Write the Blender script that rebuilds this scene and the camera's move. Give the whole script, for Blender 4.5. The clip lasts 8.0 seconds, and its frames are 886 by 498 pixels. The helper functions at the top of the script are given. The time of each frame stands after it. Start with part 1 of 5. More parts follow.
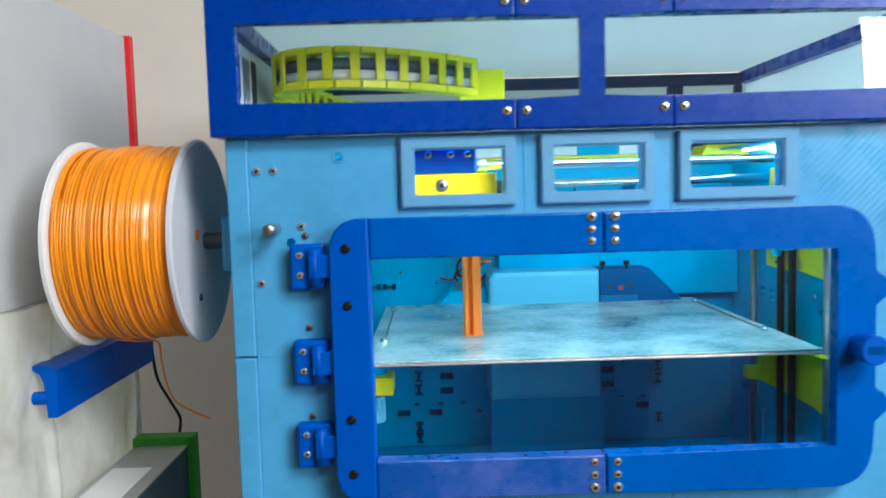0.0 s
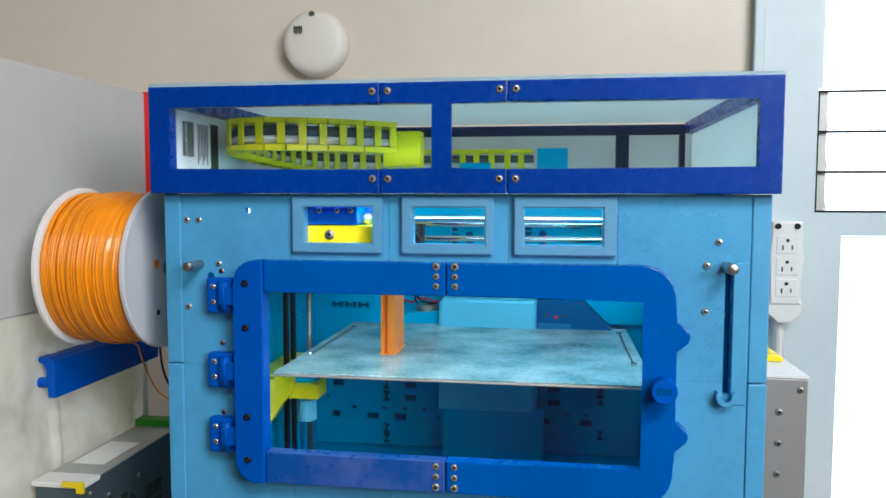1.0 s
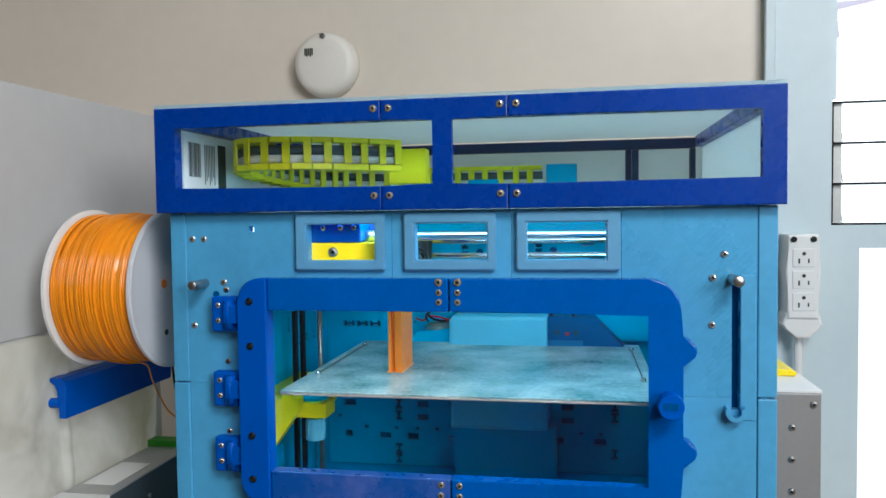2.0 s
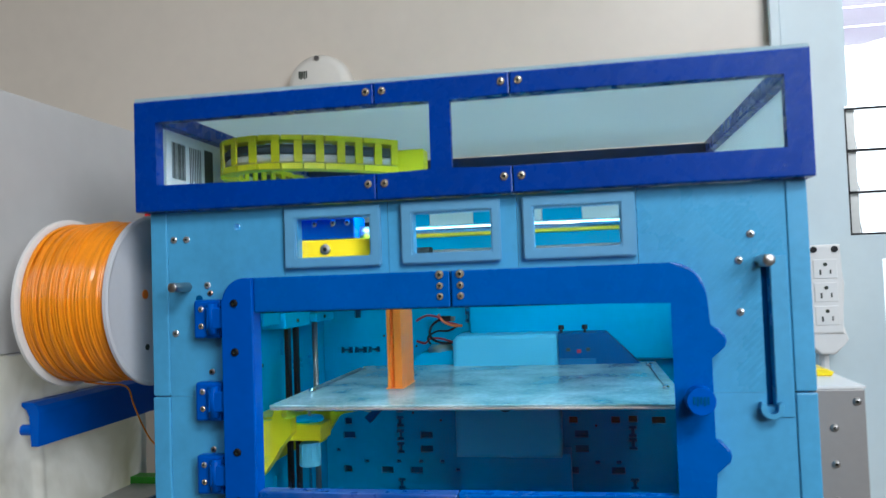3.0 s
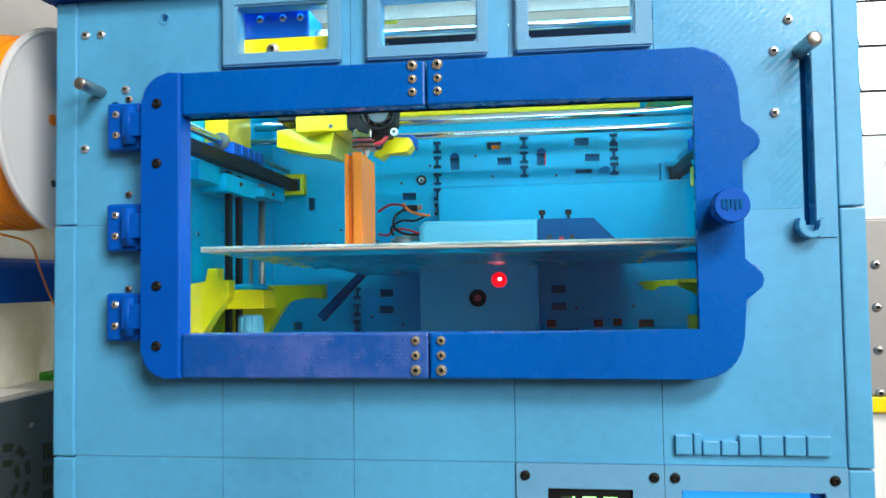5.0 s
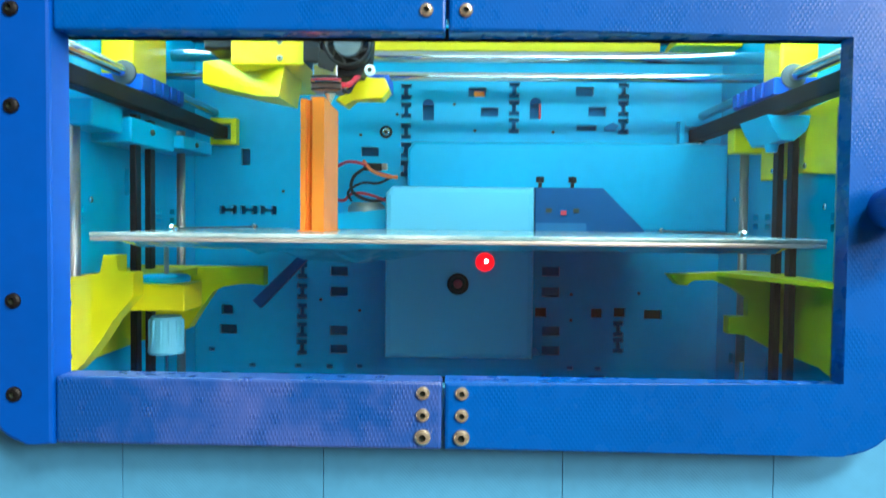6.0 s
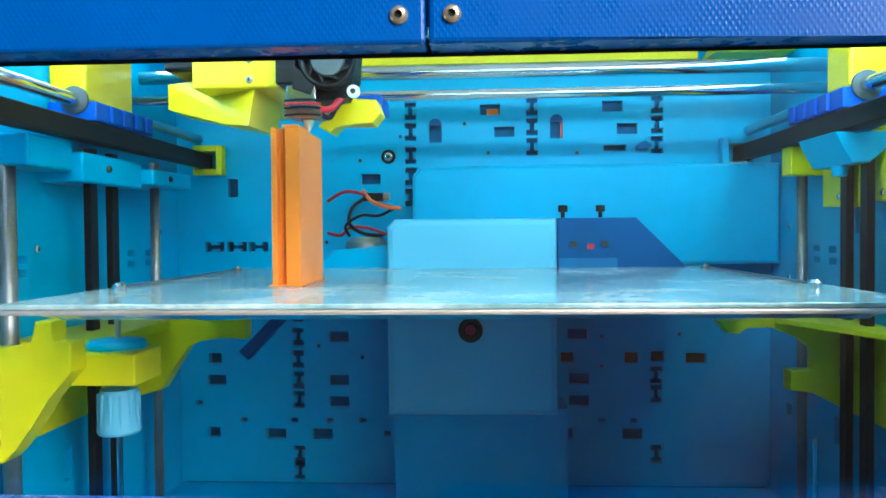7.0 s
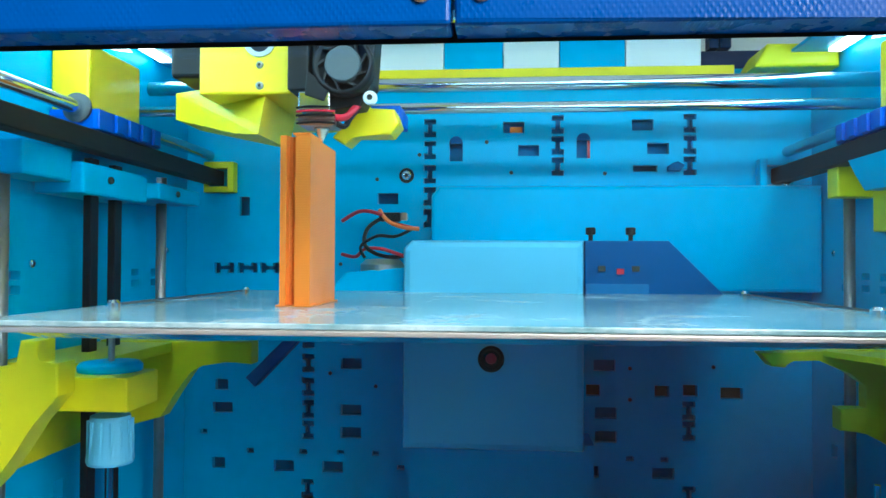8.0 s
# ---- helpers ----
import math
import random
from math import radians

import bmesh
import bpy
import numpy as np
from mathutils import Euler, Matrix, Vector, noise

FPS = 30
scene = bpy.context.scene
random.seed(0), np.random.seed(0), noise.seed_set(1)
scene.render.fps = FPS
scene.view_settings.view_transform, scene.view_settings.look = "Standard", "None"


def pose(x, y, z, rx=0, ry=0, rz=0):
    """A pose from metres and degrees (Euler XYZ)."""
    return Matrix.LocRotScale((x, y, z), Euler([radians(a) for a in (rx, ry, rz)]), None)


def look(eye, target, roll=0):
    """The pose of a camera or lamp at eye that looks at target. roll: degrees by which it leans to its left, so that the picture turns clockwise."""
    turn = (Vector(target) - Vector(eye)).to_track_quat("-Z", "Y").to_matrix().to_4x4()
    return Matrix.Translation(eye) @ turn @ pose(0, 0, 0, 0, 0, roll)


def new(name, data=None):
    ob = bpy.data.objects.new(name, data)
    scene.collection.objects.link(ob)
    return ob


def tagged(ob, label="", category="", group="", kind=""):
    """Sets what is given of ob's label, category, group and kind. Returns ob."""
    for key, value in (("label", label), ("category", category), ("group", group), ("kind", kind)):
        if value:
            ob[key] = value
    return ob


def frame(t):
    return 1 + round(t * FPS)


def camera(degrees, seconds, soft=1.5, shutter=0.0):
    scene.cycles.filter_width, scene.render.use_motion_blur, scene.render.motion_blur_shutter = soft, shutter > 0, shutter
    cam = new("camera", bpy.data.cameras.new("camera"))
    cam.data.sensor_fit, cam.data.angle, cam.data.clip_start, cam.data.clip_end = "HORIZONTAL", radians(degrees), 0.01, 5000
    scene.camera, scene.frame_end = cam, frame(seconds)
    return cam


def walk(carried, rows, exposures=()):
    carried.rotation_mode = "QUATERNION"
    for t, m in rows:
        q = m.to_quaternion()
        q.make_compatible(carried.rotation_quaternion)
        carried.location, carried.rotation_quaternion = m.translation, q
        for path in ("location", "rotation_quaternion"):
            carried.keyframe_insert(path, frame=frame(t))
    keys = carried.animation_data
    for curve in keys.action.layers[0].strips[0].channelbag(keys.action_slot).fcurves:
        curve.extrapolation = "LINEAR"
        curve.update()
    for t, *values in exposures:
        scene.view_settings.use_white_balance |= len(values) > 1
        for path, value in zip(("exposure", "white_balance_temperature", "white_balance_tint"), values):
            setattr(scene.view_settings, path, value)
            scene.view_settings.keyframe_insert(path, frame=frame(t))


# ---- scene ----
cam = camera(60.8, 8.0, 1.5, 0.3)
PATH = [
    (0, (0.159, -0.557, 1.313), (0.181, 1.437, 1.166), -1.6),
    (0.5, (0.289, -0.641, 1.352), (0.135, 1.347, 1.202), -2.5),
    (1, (0.375, -0.671, 1.356), (0.082, 1.302, 1.214), 0.1),
    (1.5, (0.397, -0.668, 1.36), (0.059, 1.3, 1.244), -1.3),
    (1.7, (0.394, -0.667, 1.356), (0.047, 1.299, 1.242), -1.0),
    (2.8, (0.392, -0.641, 1.317), (0.015, 1.322, 1.366), -0.8),
    (3, (0.384, -0.615, 1.29), (0.027, 1.351, 1.369), -2.0),
    (3.5, (0.341, -0.556, 1.187), (0.066, 1.416, 1.373), 0.6),
    (4, (0.345, -0.532, 1.144), (0.09, 1.443, 1.33), 0.4),
    (4.5, (0.357, -0.54, 1.138), (0.075, 1.436, 1.257), -0.3),
    (4.7, (0.359, -0.538, 1.14), (0.074, 1.44, 1.237), -0.5),
    (5.8, (0.295, -0.348, 1.187), (0.242, 1.652, 1.216), -0.2),
    (6, (0.287, -0.339, 1.187), (0.242, 1.659, 1.115), 0.6),
    (6.5, (0.301, -0.272, 1.204), (0.22, 1.72, 1.051), 0.7),
    (7, (0.299, -0.255, 1.208), (0.181, 1.741, 1.163), -0.5),
    (7.5, (0.302, -0.235, 1.207), (0.161, 1.76, 1.212), -0.6),
    (8, (0.295, -0.223, 1.202), (0.132, 1.77, 1.237), 0.3),
]
walk(cam, [(t, look(eye, target, roll)) for t, eye, target, roll in PATH], [
    (0, 0.38, 5700, 8), (0.5, 0.28, 5850, 8), (1.5, -0.07, 5880, 8), (3.0, -0.12, 5650, 8), (3.5, 0.12, 5750, 8), (4.0, 0.32, 6150, 8), (4.5, 0.42, 6300, 8),
    (6.0, 0.80, 6500, 4), (6.5, 0.76, 6350, 6), (7.5, 0.52, 6000, 7), (8.0, 0.47, 5900, 7)])

# ---------- light ----------
world = bpy.data.worlds.new("sky_world")
scene.world = world
world.use_nodes = True
wn = world.node_tree
sky = wn.nodes.new("ShaderNodeTexSky")
sky.sky_type, sky.sun_disc = "NISHITA", False
sky.sun_elevation, sky.sun_rotation = radians(48), radians(120)
wn.links.new(sky.outputs[0], wn.nodes["Background"].inputs[0])
wn.nodes["Background"].inputs[1].default_value = 0.12


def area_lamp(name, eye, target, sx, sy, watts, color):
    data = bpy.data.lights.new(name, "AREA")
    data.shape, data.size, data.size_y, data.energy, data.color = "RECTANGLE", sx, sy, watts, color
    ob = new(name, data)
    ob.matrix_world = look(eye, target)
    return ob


sun_data = bpy.data.lights.new("sun", "SUN")
sun_data.energy, sun_data.angle, sun_data.color = 3.0, radians(0.5), (1.0, 0.95, 0.88)
new("sun", sun_data).matrix_world = look((3, 2.5, 4.5), (0, 0, 0))
# daylight through the room's side window, unseen and placed by the shadows
area_lamp("side_window_light", (1.93, -1.80, 1.95), (0.2, -0.05, 1.2), 0.8, 0.7, 30, (1.0, 0.97, 0.93))
area_lamp("back_window_light", (1.02, 0.65, 1.75), (0.7, -0.6, 1.2), 0.5, 0.7, 3, (0.95, 0.98, 1.0))
# no window is known here: added to light the lining sheet from behind
area_lamp("left_fill_light", (-1.305, 0.10, 1.04), (-0.18, 0.10, 1.05), 0.70, 0.36, 3.6, (1.0, 0.98, 0.90))
# fill under an added ceiling panel behind the camera, brightens the front
area_lamp("ceiling_fill_light", (0.88, -1.05, 2.385), (0.30, -0.4, 0.5), 0.9, 0.6, 43, (1.0, 0.95, 0.88))
# white strips of the machine's own lighting, under its top edges
area_lamp("strip_light", (0.046, 0.17, 1.344), (0.20, 0.20, 1.2), 0.26, 0.02, 0.25, (0.55, 0.92, 1.0))
area_lamp("strip_light", (0.519, 0.17, 1.344), (0.36, 0.20, 1.2), 0.26, 0.02, 0.38, (0.55, 0.92, 1.0))
area_lamp("strip_light", (0.2825, 0.018, 1.350), (0.2825, 0.35, 1.22), 0.42, 0.012, 0.84, (0.55, 0.92, 1.0))


# ---------- materials ----------
def base_mat(name, color, rough=0.5, metal=0.0, coat=0.0, spec=0.5):
    m = bpy.data.materials.new(name)
    m.use_nodes = True
    b = m.node_tree.nodes["Principled BSDF"]
    b.inputs["Base Color"].default_value = (*color, 1)
    b.inputs["Roughness"].default_value = rough
    b.inputs["Metallic"].default_value = metal
    b.inputs["Coat Weight"].default_value = coat
    b.inputs["Coat Roughness"].default_value = 0.12
    b.inputs["Specular IOR Level"].default_value = spec
    return m, m.node_tree, b


def mottle(nt, b, color, spread, scale, detail=4.0, second=None):
    """Two scales of colour variation round the base colour."""
    tc = nt.nodes.new("ShaderNodeTexCoord")
    n1 = nt.nodes.new("ShaderNodeTexNoise")
    n1.inputs["Scale"].default_value, n1.inputs["Detail"].default_value = scale, detail
    n2 = nt.nodes.new("ShaderNodeTexNoise")
    n2.inputs["Scale"].default_value, n2.inputs["Detail"].default_value = scale * 14, 2
    add = nt.nodes.new("ShaderNodeMath")
    add.operation = "MULTIPLY_ADD"
    add.inputs[1].default_value = 0.35
    ramp = nt.nodes.new("ShaderNodeValToRGB")
    lo = [max(0.0, c * (1 - spread)) for c in color]
    hi = second or [min(1.0, c * (1 + spread)) for c in color]
    ramp.color_ramp.elements[0].position, ramp.color_ramp.elements[1].position = 0.45, 0.9
    ramp.color_ramp.elements[0].color, ramp.color_ramp.elements[1].color = (*lo, 1), (*hi, 1)
    nt.links.new(tc.outputs["Object"], n1.inputs["Vector"])
    nt.links.new(tc.outputs["Object"], n2.inputs["Vector"])
    nt.links.new(n2.outputs[0], add.inputs[0])
    nt.links.new(n1.outputs[0], add.inputs[2])
    nt.links.new(add.outputs[0], ramp.inputs[0])
    nt.links.new(ramp.outputs[0], b.inputs["Base Color"])
    return tc, n1, n2


def printed(name, color, rough=0.38, spread=0.12, pitch=0.0011, turn=(0, 45, 0), strength=0.25, coat=0.0, streak=0.5, spec=0.35, fine=45, dots=False):
    """Extruded plastic: lines of filament at a slant, patchy gloss, faint stains."""
    m, nt, b = base_mat(name, color, rough, 0, coat, spec)
    tc, n1, n2 = mottle(nt, b, color, spread, 9)
    mp = nt.nodes.new("ShaderNodeMapping")
    mp.inputs["Rotation"].default_value = [radians(a) for a in turn]
    nt.links.new(tc.outputs["Object"], mp.inputs["Vector"])
    wv = nt.nodes.new("ShaderNodeTexWave")
    wv.wave_type, wv.bands_direction = "BANDS", "X"
    wv.inputs["Scale"].default_value = 0.314 / pitch
    wv.inputs["Distortion"].default_value, wv.inputs["Detail Scale"].default_value = 1.2, 3.0
    nt.links.new(mp.outputs[0], wv.inputs["Vector"])
    n3 = nt.nodes.new("ShaderNodeTexNoise")
    n3.inputs["Scale"].default_value, n3.inputs["Detail"].default_value = fine, 6
    nt.links.new(tc.outputs["Object"], n3.inputs["Vector"])
    gate = nt.nodes.new("ShaderNodeMapRange")
    gate.inputs[1].default_value, gate.inputs[2].default_value = 0.3, 0.8
    gate.inputs[3].default_value, gate.inputs[4].default_value = 1 - streak, 1.0
    nt.links.new(n3.outputs[0], gate.inputs[0])
    mul = nt.nodes.new("ShaderNodeMath")
    mul.operation = "MULTIPLY"
    relief = wv.outputs[1]
    if dots:                    # a second set of lines across the first leaves rows of small raised dots
        mp2 = nt.nodes.new("ShaderNodeMapping")
        mp2.inputs["Rotation"].default_value = [-radians(a) for a in turn]
        nt.links.new(tc.outputs["Object"], mp2.inputs["Vector"])
        wv2 = nt.nodes.new("ShaderNodeTexWave")
        wv2.wave_type, wv2.bands_direction = "BANDS", "X"
        wv2.inputs["Scale"].default_value, wv2.inputs["Distortion"].default_value = 0.314 / pitch, 1.0
        nt.links.new(mp2.outputs[0], wv2.inputs["Vector"])
        both_lines = nt.nodes.new("ShaderNodeMath")
        both_lines.operation = "MULTIPLY"
        nt.links.new(wv.outputs[1], both_lines.inputs[0])
        nt.links.new(wv2.outputs[1], both_lines.inputs[1])
        relief = both_lines.outputs[0]
    nt.links.new(relief, mul.inputs[0])
    nt.links.new(gate.outputs[0], mul.inputs[1])
    bump = nt.nodes.new("ShaderNodeBump")
    bump.inputs["Strength"].default_value, bump.inputs["Distance"].default_value = strength, 0.0004
    nt.links.new(mul.outputs[0], bump.inputs["Height"])
    nt.links.new(bump.outputs[0], b.inputs["Normal"])
    rr = nt.nodes.new("ShaderNodeMapRange")
    rr.inputs[1].default_value, rr.inputs[2].default_value = 0.35, 0.7
    rr.inputs[3].default_value, rr.inputs[4].default_value = rough + 0.05, rough - 0.05
    nt.links.new(n3.outputs[0], rr.inputs[0])
    nt.links.new(rr.outputs[0], b.inputs["Roughness"])
    return m


def rough_mat(name, color, rough=0.6, spread=0.1, scale=6, bump=0.1, dist=0.002, metal=0.0, bscale=60, second=None, spec=0.5):
    m, nt, b = base_mat(name, color, rough, metal, 0.0, spec)
    tc, n1, n2 = mottle(nt, b, color, spread, scale, 5, second)
    n3 = nt.nodes.new("ShaderNodeTexNoise")
    n3.inputs["Scale"].default_value, n3.inputs["Detail"].default_value = bscale, 5
    nt.links.new(tc.outputs["Object"], n3.inputs["Vector"])
    bp = nt.nodes.new("ShaderNodeBump")
    bp.inputs["Strength"].default_value, bp.inputs["Distance"].default_value = bump, dist
    nt.links.new(n3.outputs[0], bp.inputs["Height"])
    nt.links.new(bp.outputs[0], b.inputs["Normal"])
    return m


def emit_mat(name, color, power):
    m, nt, b = base_mat(name, (0.02, 0.02, 0.02), 0.3)
    b.inputs["Emission Color"].default_value = (*color, 1)
    b.inputs["Emission Strength"].default_value = power
    return m


def glass_mat(name, color=(1, 1, 1), rough=0.0):
    m, nt, b = base_mat(name, color, rough)
    b.inputs["Transmission Weight"].default_value = 1.0
    b.inputs["IOR"].default_value = 1.45
    return m


SKY = printed("sky_blue_plastic", (0.085, 0.355, 0.62), 0.38, 0.14, 0.0012, (0, 45, 0), 0.28, 0.0, 0.9, 0.45, 14)
SKY_HATCH = printed("hatched_sky_blue_plastic", (0.085, 0.355, 0.62), 0.28, 0.14, 0.0042, (0, -45, 0), 1.0, 0.0, 0.85, 0.6, 26)
SKY_TRIM = printed("sky_blue_trim_plastic", (0.12, 0.34, 0.56), 0.45, 0.08, 0.0014, (0, 45, 0), 0.5)
# same plastic as SKY, with the strips' cyan light put into its colour
SKY_IN = printed("strip_lit_sky_plastic", (0.002, 0.375, 0.64), 0.38, 0.10, 0.0012, (0, 45, 0), 0.1, 0.0, 0.5, 0.18)
SKY_PALE = printed("pale_blue_plastic", (0.13, 0.50, 0.70), 0.4, 0.06, 0.0012, (0, 0, 0), 0.1)
NAVY = printed("cobalt_blue_plastic", (0.0005, 0.095, 0.43), 0.27, 0.10, 0.0017, (0, 32, 0), 0.32, 0.0, 0.95, 0.25, 80, True)
NAVY_TOP = printed("deep_blue_plastic", (0.0015, 0.040, 0.30), 0.27, 0.10, 0.0017, (0, 32, 0), 0.40, 0.0, 0.95, 0.30, 80, True)
NAVY_SMOOTH = printed("smooth_cobalt_plastic", (0.0005, 0.082, 0.46), 0.40, 0.1, 0.0009, (0, 90, 0), 0.15, 0.0, 0.5, 0.2)
NAVY_SHEEN = printed("blistered_cobalt_plastic", (0.0005, 0.090, 0.43), 0.30, 0.15, 0.0016, (0, 20, 0), 0.9, 0.0, 0.98, 0.90, 130, True)
for node in NAVY_SHEEN.node_tree.nodes:      # pale patches: the rail's reflected sheen put into its colour
    if node.type == "VALTORGB":
        node.color_ramp.elements[0].position, node.color_ramp.elements[1].position = 0.58, 0.95
        node.color_ramp.elements[1].color = (0.075, 0.135, 0.47, 1)
    elif node.type == "TEX_NOISE" and node.inputs["Scale"].default_value == 9:
        node.inputs["Scale"].default_value, node.inputs["Detail"].default_value = 30, 8
BAR_DARK = printed("slate_blue_plastic", (0.010, 0.028, 0.085), 0.5, 0.15, 0.001, (0, 0, 0), 0.1, 0.0, 0.5, 0.2)
DUCT_BLUE = printed("dark_blue_plastic", (0.0005, 0.080, 0.24), 0.5, 0.15, 0.001, (0, 0, 0), 0.1, 0.0, 0.5, 0.1)
DUCT_SHEEN = printed("duct_sheen_plastic", (0.006, 0.14, 0.33), 0.35, 0.15, 0.001, (0, 0, 0), 0.1, 0.0, 0.5, 0.3)
SLOT_BLUE = printed("mid_blue_plastic", (0.002, 0.15, 0.33), 0.5, 0.2, 0.001, (0, 0, 0), 0.1, 0.0, 0.5, 0.1)
YELLOW = printed("yellow_plastic", (0.82, 0.63, 0.003), 0.38, 0.08, 0.001, (0, 0, 0), 0.15)
LIME = printed("yellow_green_plastic", (0.76, 0.69, 0.004), 0.38, 0.10, 0.001, (0, 0, 0), 0.15)
ORANGE = printed("orange_plastic", (0.85, 0.22, 0.02), 0.42, 0.08, 0.0008, (0, 90, 0), 0.25)
GREEN = printed("green_plastic", (0.05, 0.38, 0.02), 0.45, 0.1, 0.001, (0, 0, 0), 0.1)
RED = rough_mat("red_tape", (0.62, 0.01, 0.012), 0.4, 0.1)
BLACK = rough_mat("black_plastic", (0.006, 0.006, 0.007), 0.5, 0.3, spec=0.25)
BEAM = rough_mat("black_anodised_metal", (0.006, 0.006, 0.007), 0.55, 0.3, 20, 0.05, 0.001, 0.0, spec=0.2)
BELT = rough_mat("grey_belt_rubber", (0.07, 0.075, 0.08), 0.6, 0.1, 60)
BROWN = rough_mat("brown_board", (0.16, 0.045, 0.015), 0.6, 0.25, 40)
DARK = rough_mat("dark_void", (0.01, 0.014, 0.02), 0.9, 0.3)
STEEL = rough_mat("polished_steel", (0.72, 0.74, 0.76), 0.14, 0.04, 30, 0.02, 0.0005, 1.0)
DULL_STEEL = rough_mat("dull_steel", (0.45, 0.44, 0.42), 0.38, 0.15, 60, 0.05, 0.0005, 1.0)
BRASS = rough_mat("brassy_screw", (0.62, 0.55, 0.42), 0.24, 0.12, 200, 0.03, 0.0005, 0.75)
SCREW = rough_mat("zinc_screw", (0.55, 0.57, 0.57), 0.2, 0.08, 200, 0.03, 0.0005, 0.7)
COPPER = rough_mat("copper_screw", (0.52, 0.36, 0.29), 0.3, 0.15, 200, 0.03, 0.0005, 1.0)
PLATE = rough_mat("grey_sheet_metal", (0.30, 0.29, 0.28), 0.5, 0.06, 12, 0.04, 0.001, 0.35, 200)
CASE = rough_mat("painted_steel_case", (0.075, 0.105, 0.12), 0.5, 0.12, 12, 0.05, 0.001, 0.3, 150)
HUB = rough_mat("matt_grey_rubber", (0.085, 0.10, 0.105), 0.75, 0.12, 30, 0.05, 0.0005, 0.0, 150, None, 0.15)
ROD = rough_mat("tarnished_steel", (0.32, 0.29, 0.27), 0.4, 0.2, 40, 0.03, 0.0005, 0.8)
CASE_TOP = rough_mat("galvanised_case_top", (0.46, 0.47, 0.45), 0.45, 0.12, 12, 0.05, 0.001, 0.4, 150)
BED = rough_mat("scraped_glass_bed", (0.12, 0.29, 0.31), 0.16, 0.30, 16, 0.06, 0.0008, 0.0, 90, (0.48, 0.56, 0.56))
BED_EDGE = rough_mat("worn_aluminium_edge", (0.50, 0.45, 0.40), 0.35, 0.12, 40, 0.05, 0.0005, 0.6)
FOIL = rough_mat("crumpled_foil", (0.82, 0.84, 0.85), 0.22, 0.05, 20, 0.9, 0.006, 1.0, 28)
SHEET = rough_mat("shiny_lining_sheet", (0.94, 0.93, 0.84), 0.16, 0.03, 7, 0.5, 0.006, 0.0, 22, (0.96, 0.95, 0.90))
sheet_nt = SHEET.node_tree
s_tr = sheet_nt.nodes.new("ShaderNodeBsdfTranslucent")
s_tr.inputs[0].default_value = (0.93, 0.92, 0.82, 1)
s_tc = sheet_nt.nodes.new("ShaderNodeTexCoord")
s_no = sheet_nt.nodes.new("ShaderNodeTexNoise")
s_no.inputs["Scale"].default_value, s_no.inputs["Detail"].default_value, s_no.inputs["Distortion"].default_value = 11, 3, 0.3
s_rp = sheet_nt.nodes.new("ShaderNodeValToRGB")
s_rp.color_ramp.elements[0].position, s_rp.color_ramp.elements[1].position = 0.36, 0.60
s_rp.color_ramp.elements[0].color, s_rp.color_ramp.elements[1].color = (0.38, 0.34, 0.19, 1), (0.92, 0.90, 0.80, 1)
sheet_nt.links.new(s_tc.outputs["Object"], s_no.inputs["Vector"])
sheet_nt.links.new(s_no.outputs[0], s_rp.inputs[0])
sheet_nt.links.new(s_rp.outputs[0], s_tr.inputs[0])
s_mx = sheet_nt.nodes.new("ShaderNodeMixShader")
s_mx.inputs[0].default_value = 0.5
sheet_nt.links.new(sheet_nt.nodes["Principled BSDF"].outputs[0], s_mx.inputs[1])
sheet_nt.links.new(s_tr.outputs[0], s_mx.inputs[2])
sheet_nt.links.new(s_mx.outputs[0], sheet_nt.nodes["Material Output"].inputs[0])
BOARD = rough_mat("white_board", (0.51, 0.50, 0.49), 0.6, 0.05, 3, 0.04, 0.001, 0.0, 100)
WALL = rough_mat("beige_wall_paint", (0.71, 0.635, 0.54), 0.33, 0.05, 2.5, 0.12, 0.002, 0.0, 25)
TRIMPAINT = rough_mat("pale_blue_paint", (0.58, 0.69, 0.73), 0.35, 0.05, 4, 0.1, 0.002, 0.0, 25)
# for walls out of view, dark so the door pane reflects less
DIM = rough_mat("dark_unseen_wall", (0.13, 0.11, 0.095), 0.7, 0.08, 2.5)
# ceiling toned down for the same reason
CEIL = rough_mat("ceiling_paint", (0.42, 0.40, 0.37), 0.7, 0.03, 3)
FLOOR = rough_mat("worn_floor", (0.22, 0.16, 0.11), 0.5, 0.2, 4)
BENCH = rough_mat("bench_wood", (0.32, 0.22, 0.13), 0.55, 0.2, 8)
WHITE = rough_mat("white_plastic", (0.76, 0.76, 0.74), 0.4, 0.03, 8, 0.03, 0.0005)
BLIND = rough_mat("mauve_grey_blind", (0.50, 0.46, 0.54), 0.6, 0.06, 20)
CREAM = rough_mat("cream_plastic", (0.74, 0.70, 0.63), 0.45, 0.03, 8, 0.03, 0.0005)
FLANGE = rough_mat("grey_white_flange", (0.62, 0.62, 0.64), 0.4, 0.04, 14, 0.03, 0.0005)
# white acrylic, the cyan glow from the strips tinted into its colour
ACRYLIC, a_nt, a_b = base_mat("cyan_lit_acrylic", (0.70, 0.86, 0.90), 0.3)
mottle(a_nt, a_b, (0.70, 0.86, 0.90), 0.05, 5)
a_tr = a_nt.nodes.new("ShaderNodeBsdfTranslucent")
a_tr.inputs[0].default_value = (0.80, 0.92, 0.94, 1)
a_mx = a_nt.nodes.new("ShaderNodeMixShader")
a_mx.inputs[0].default_value = 0.76
a_nt.links.new(a_b.outputs[0], a_mx.inputs[1])
a_nt.links.new(a_tr.outputs[0], a_mx.inputs[2])
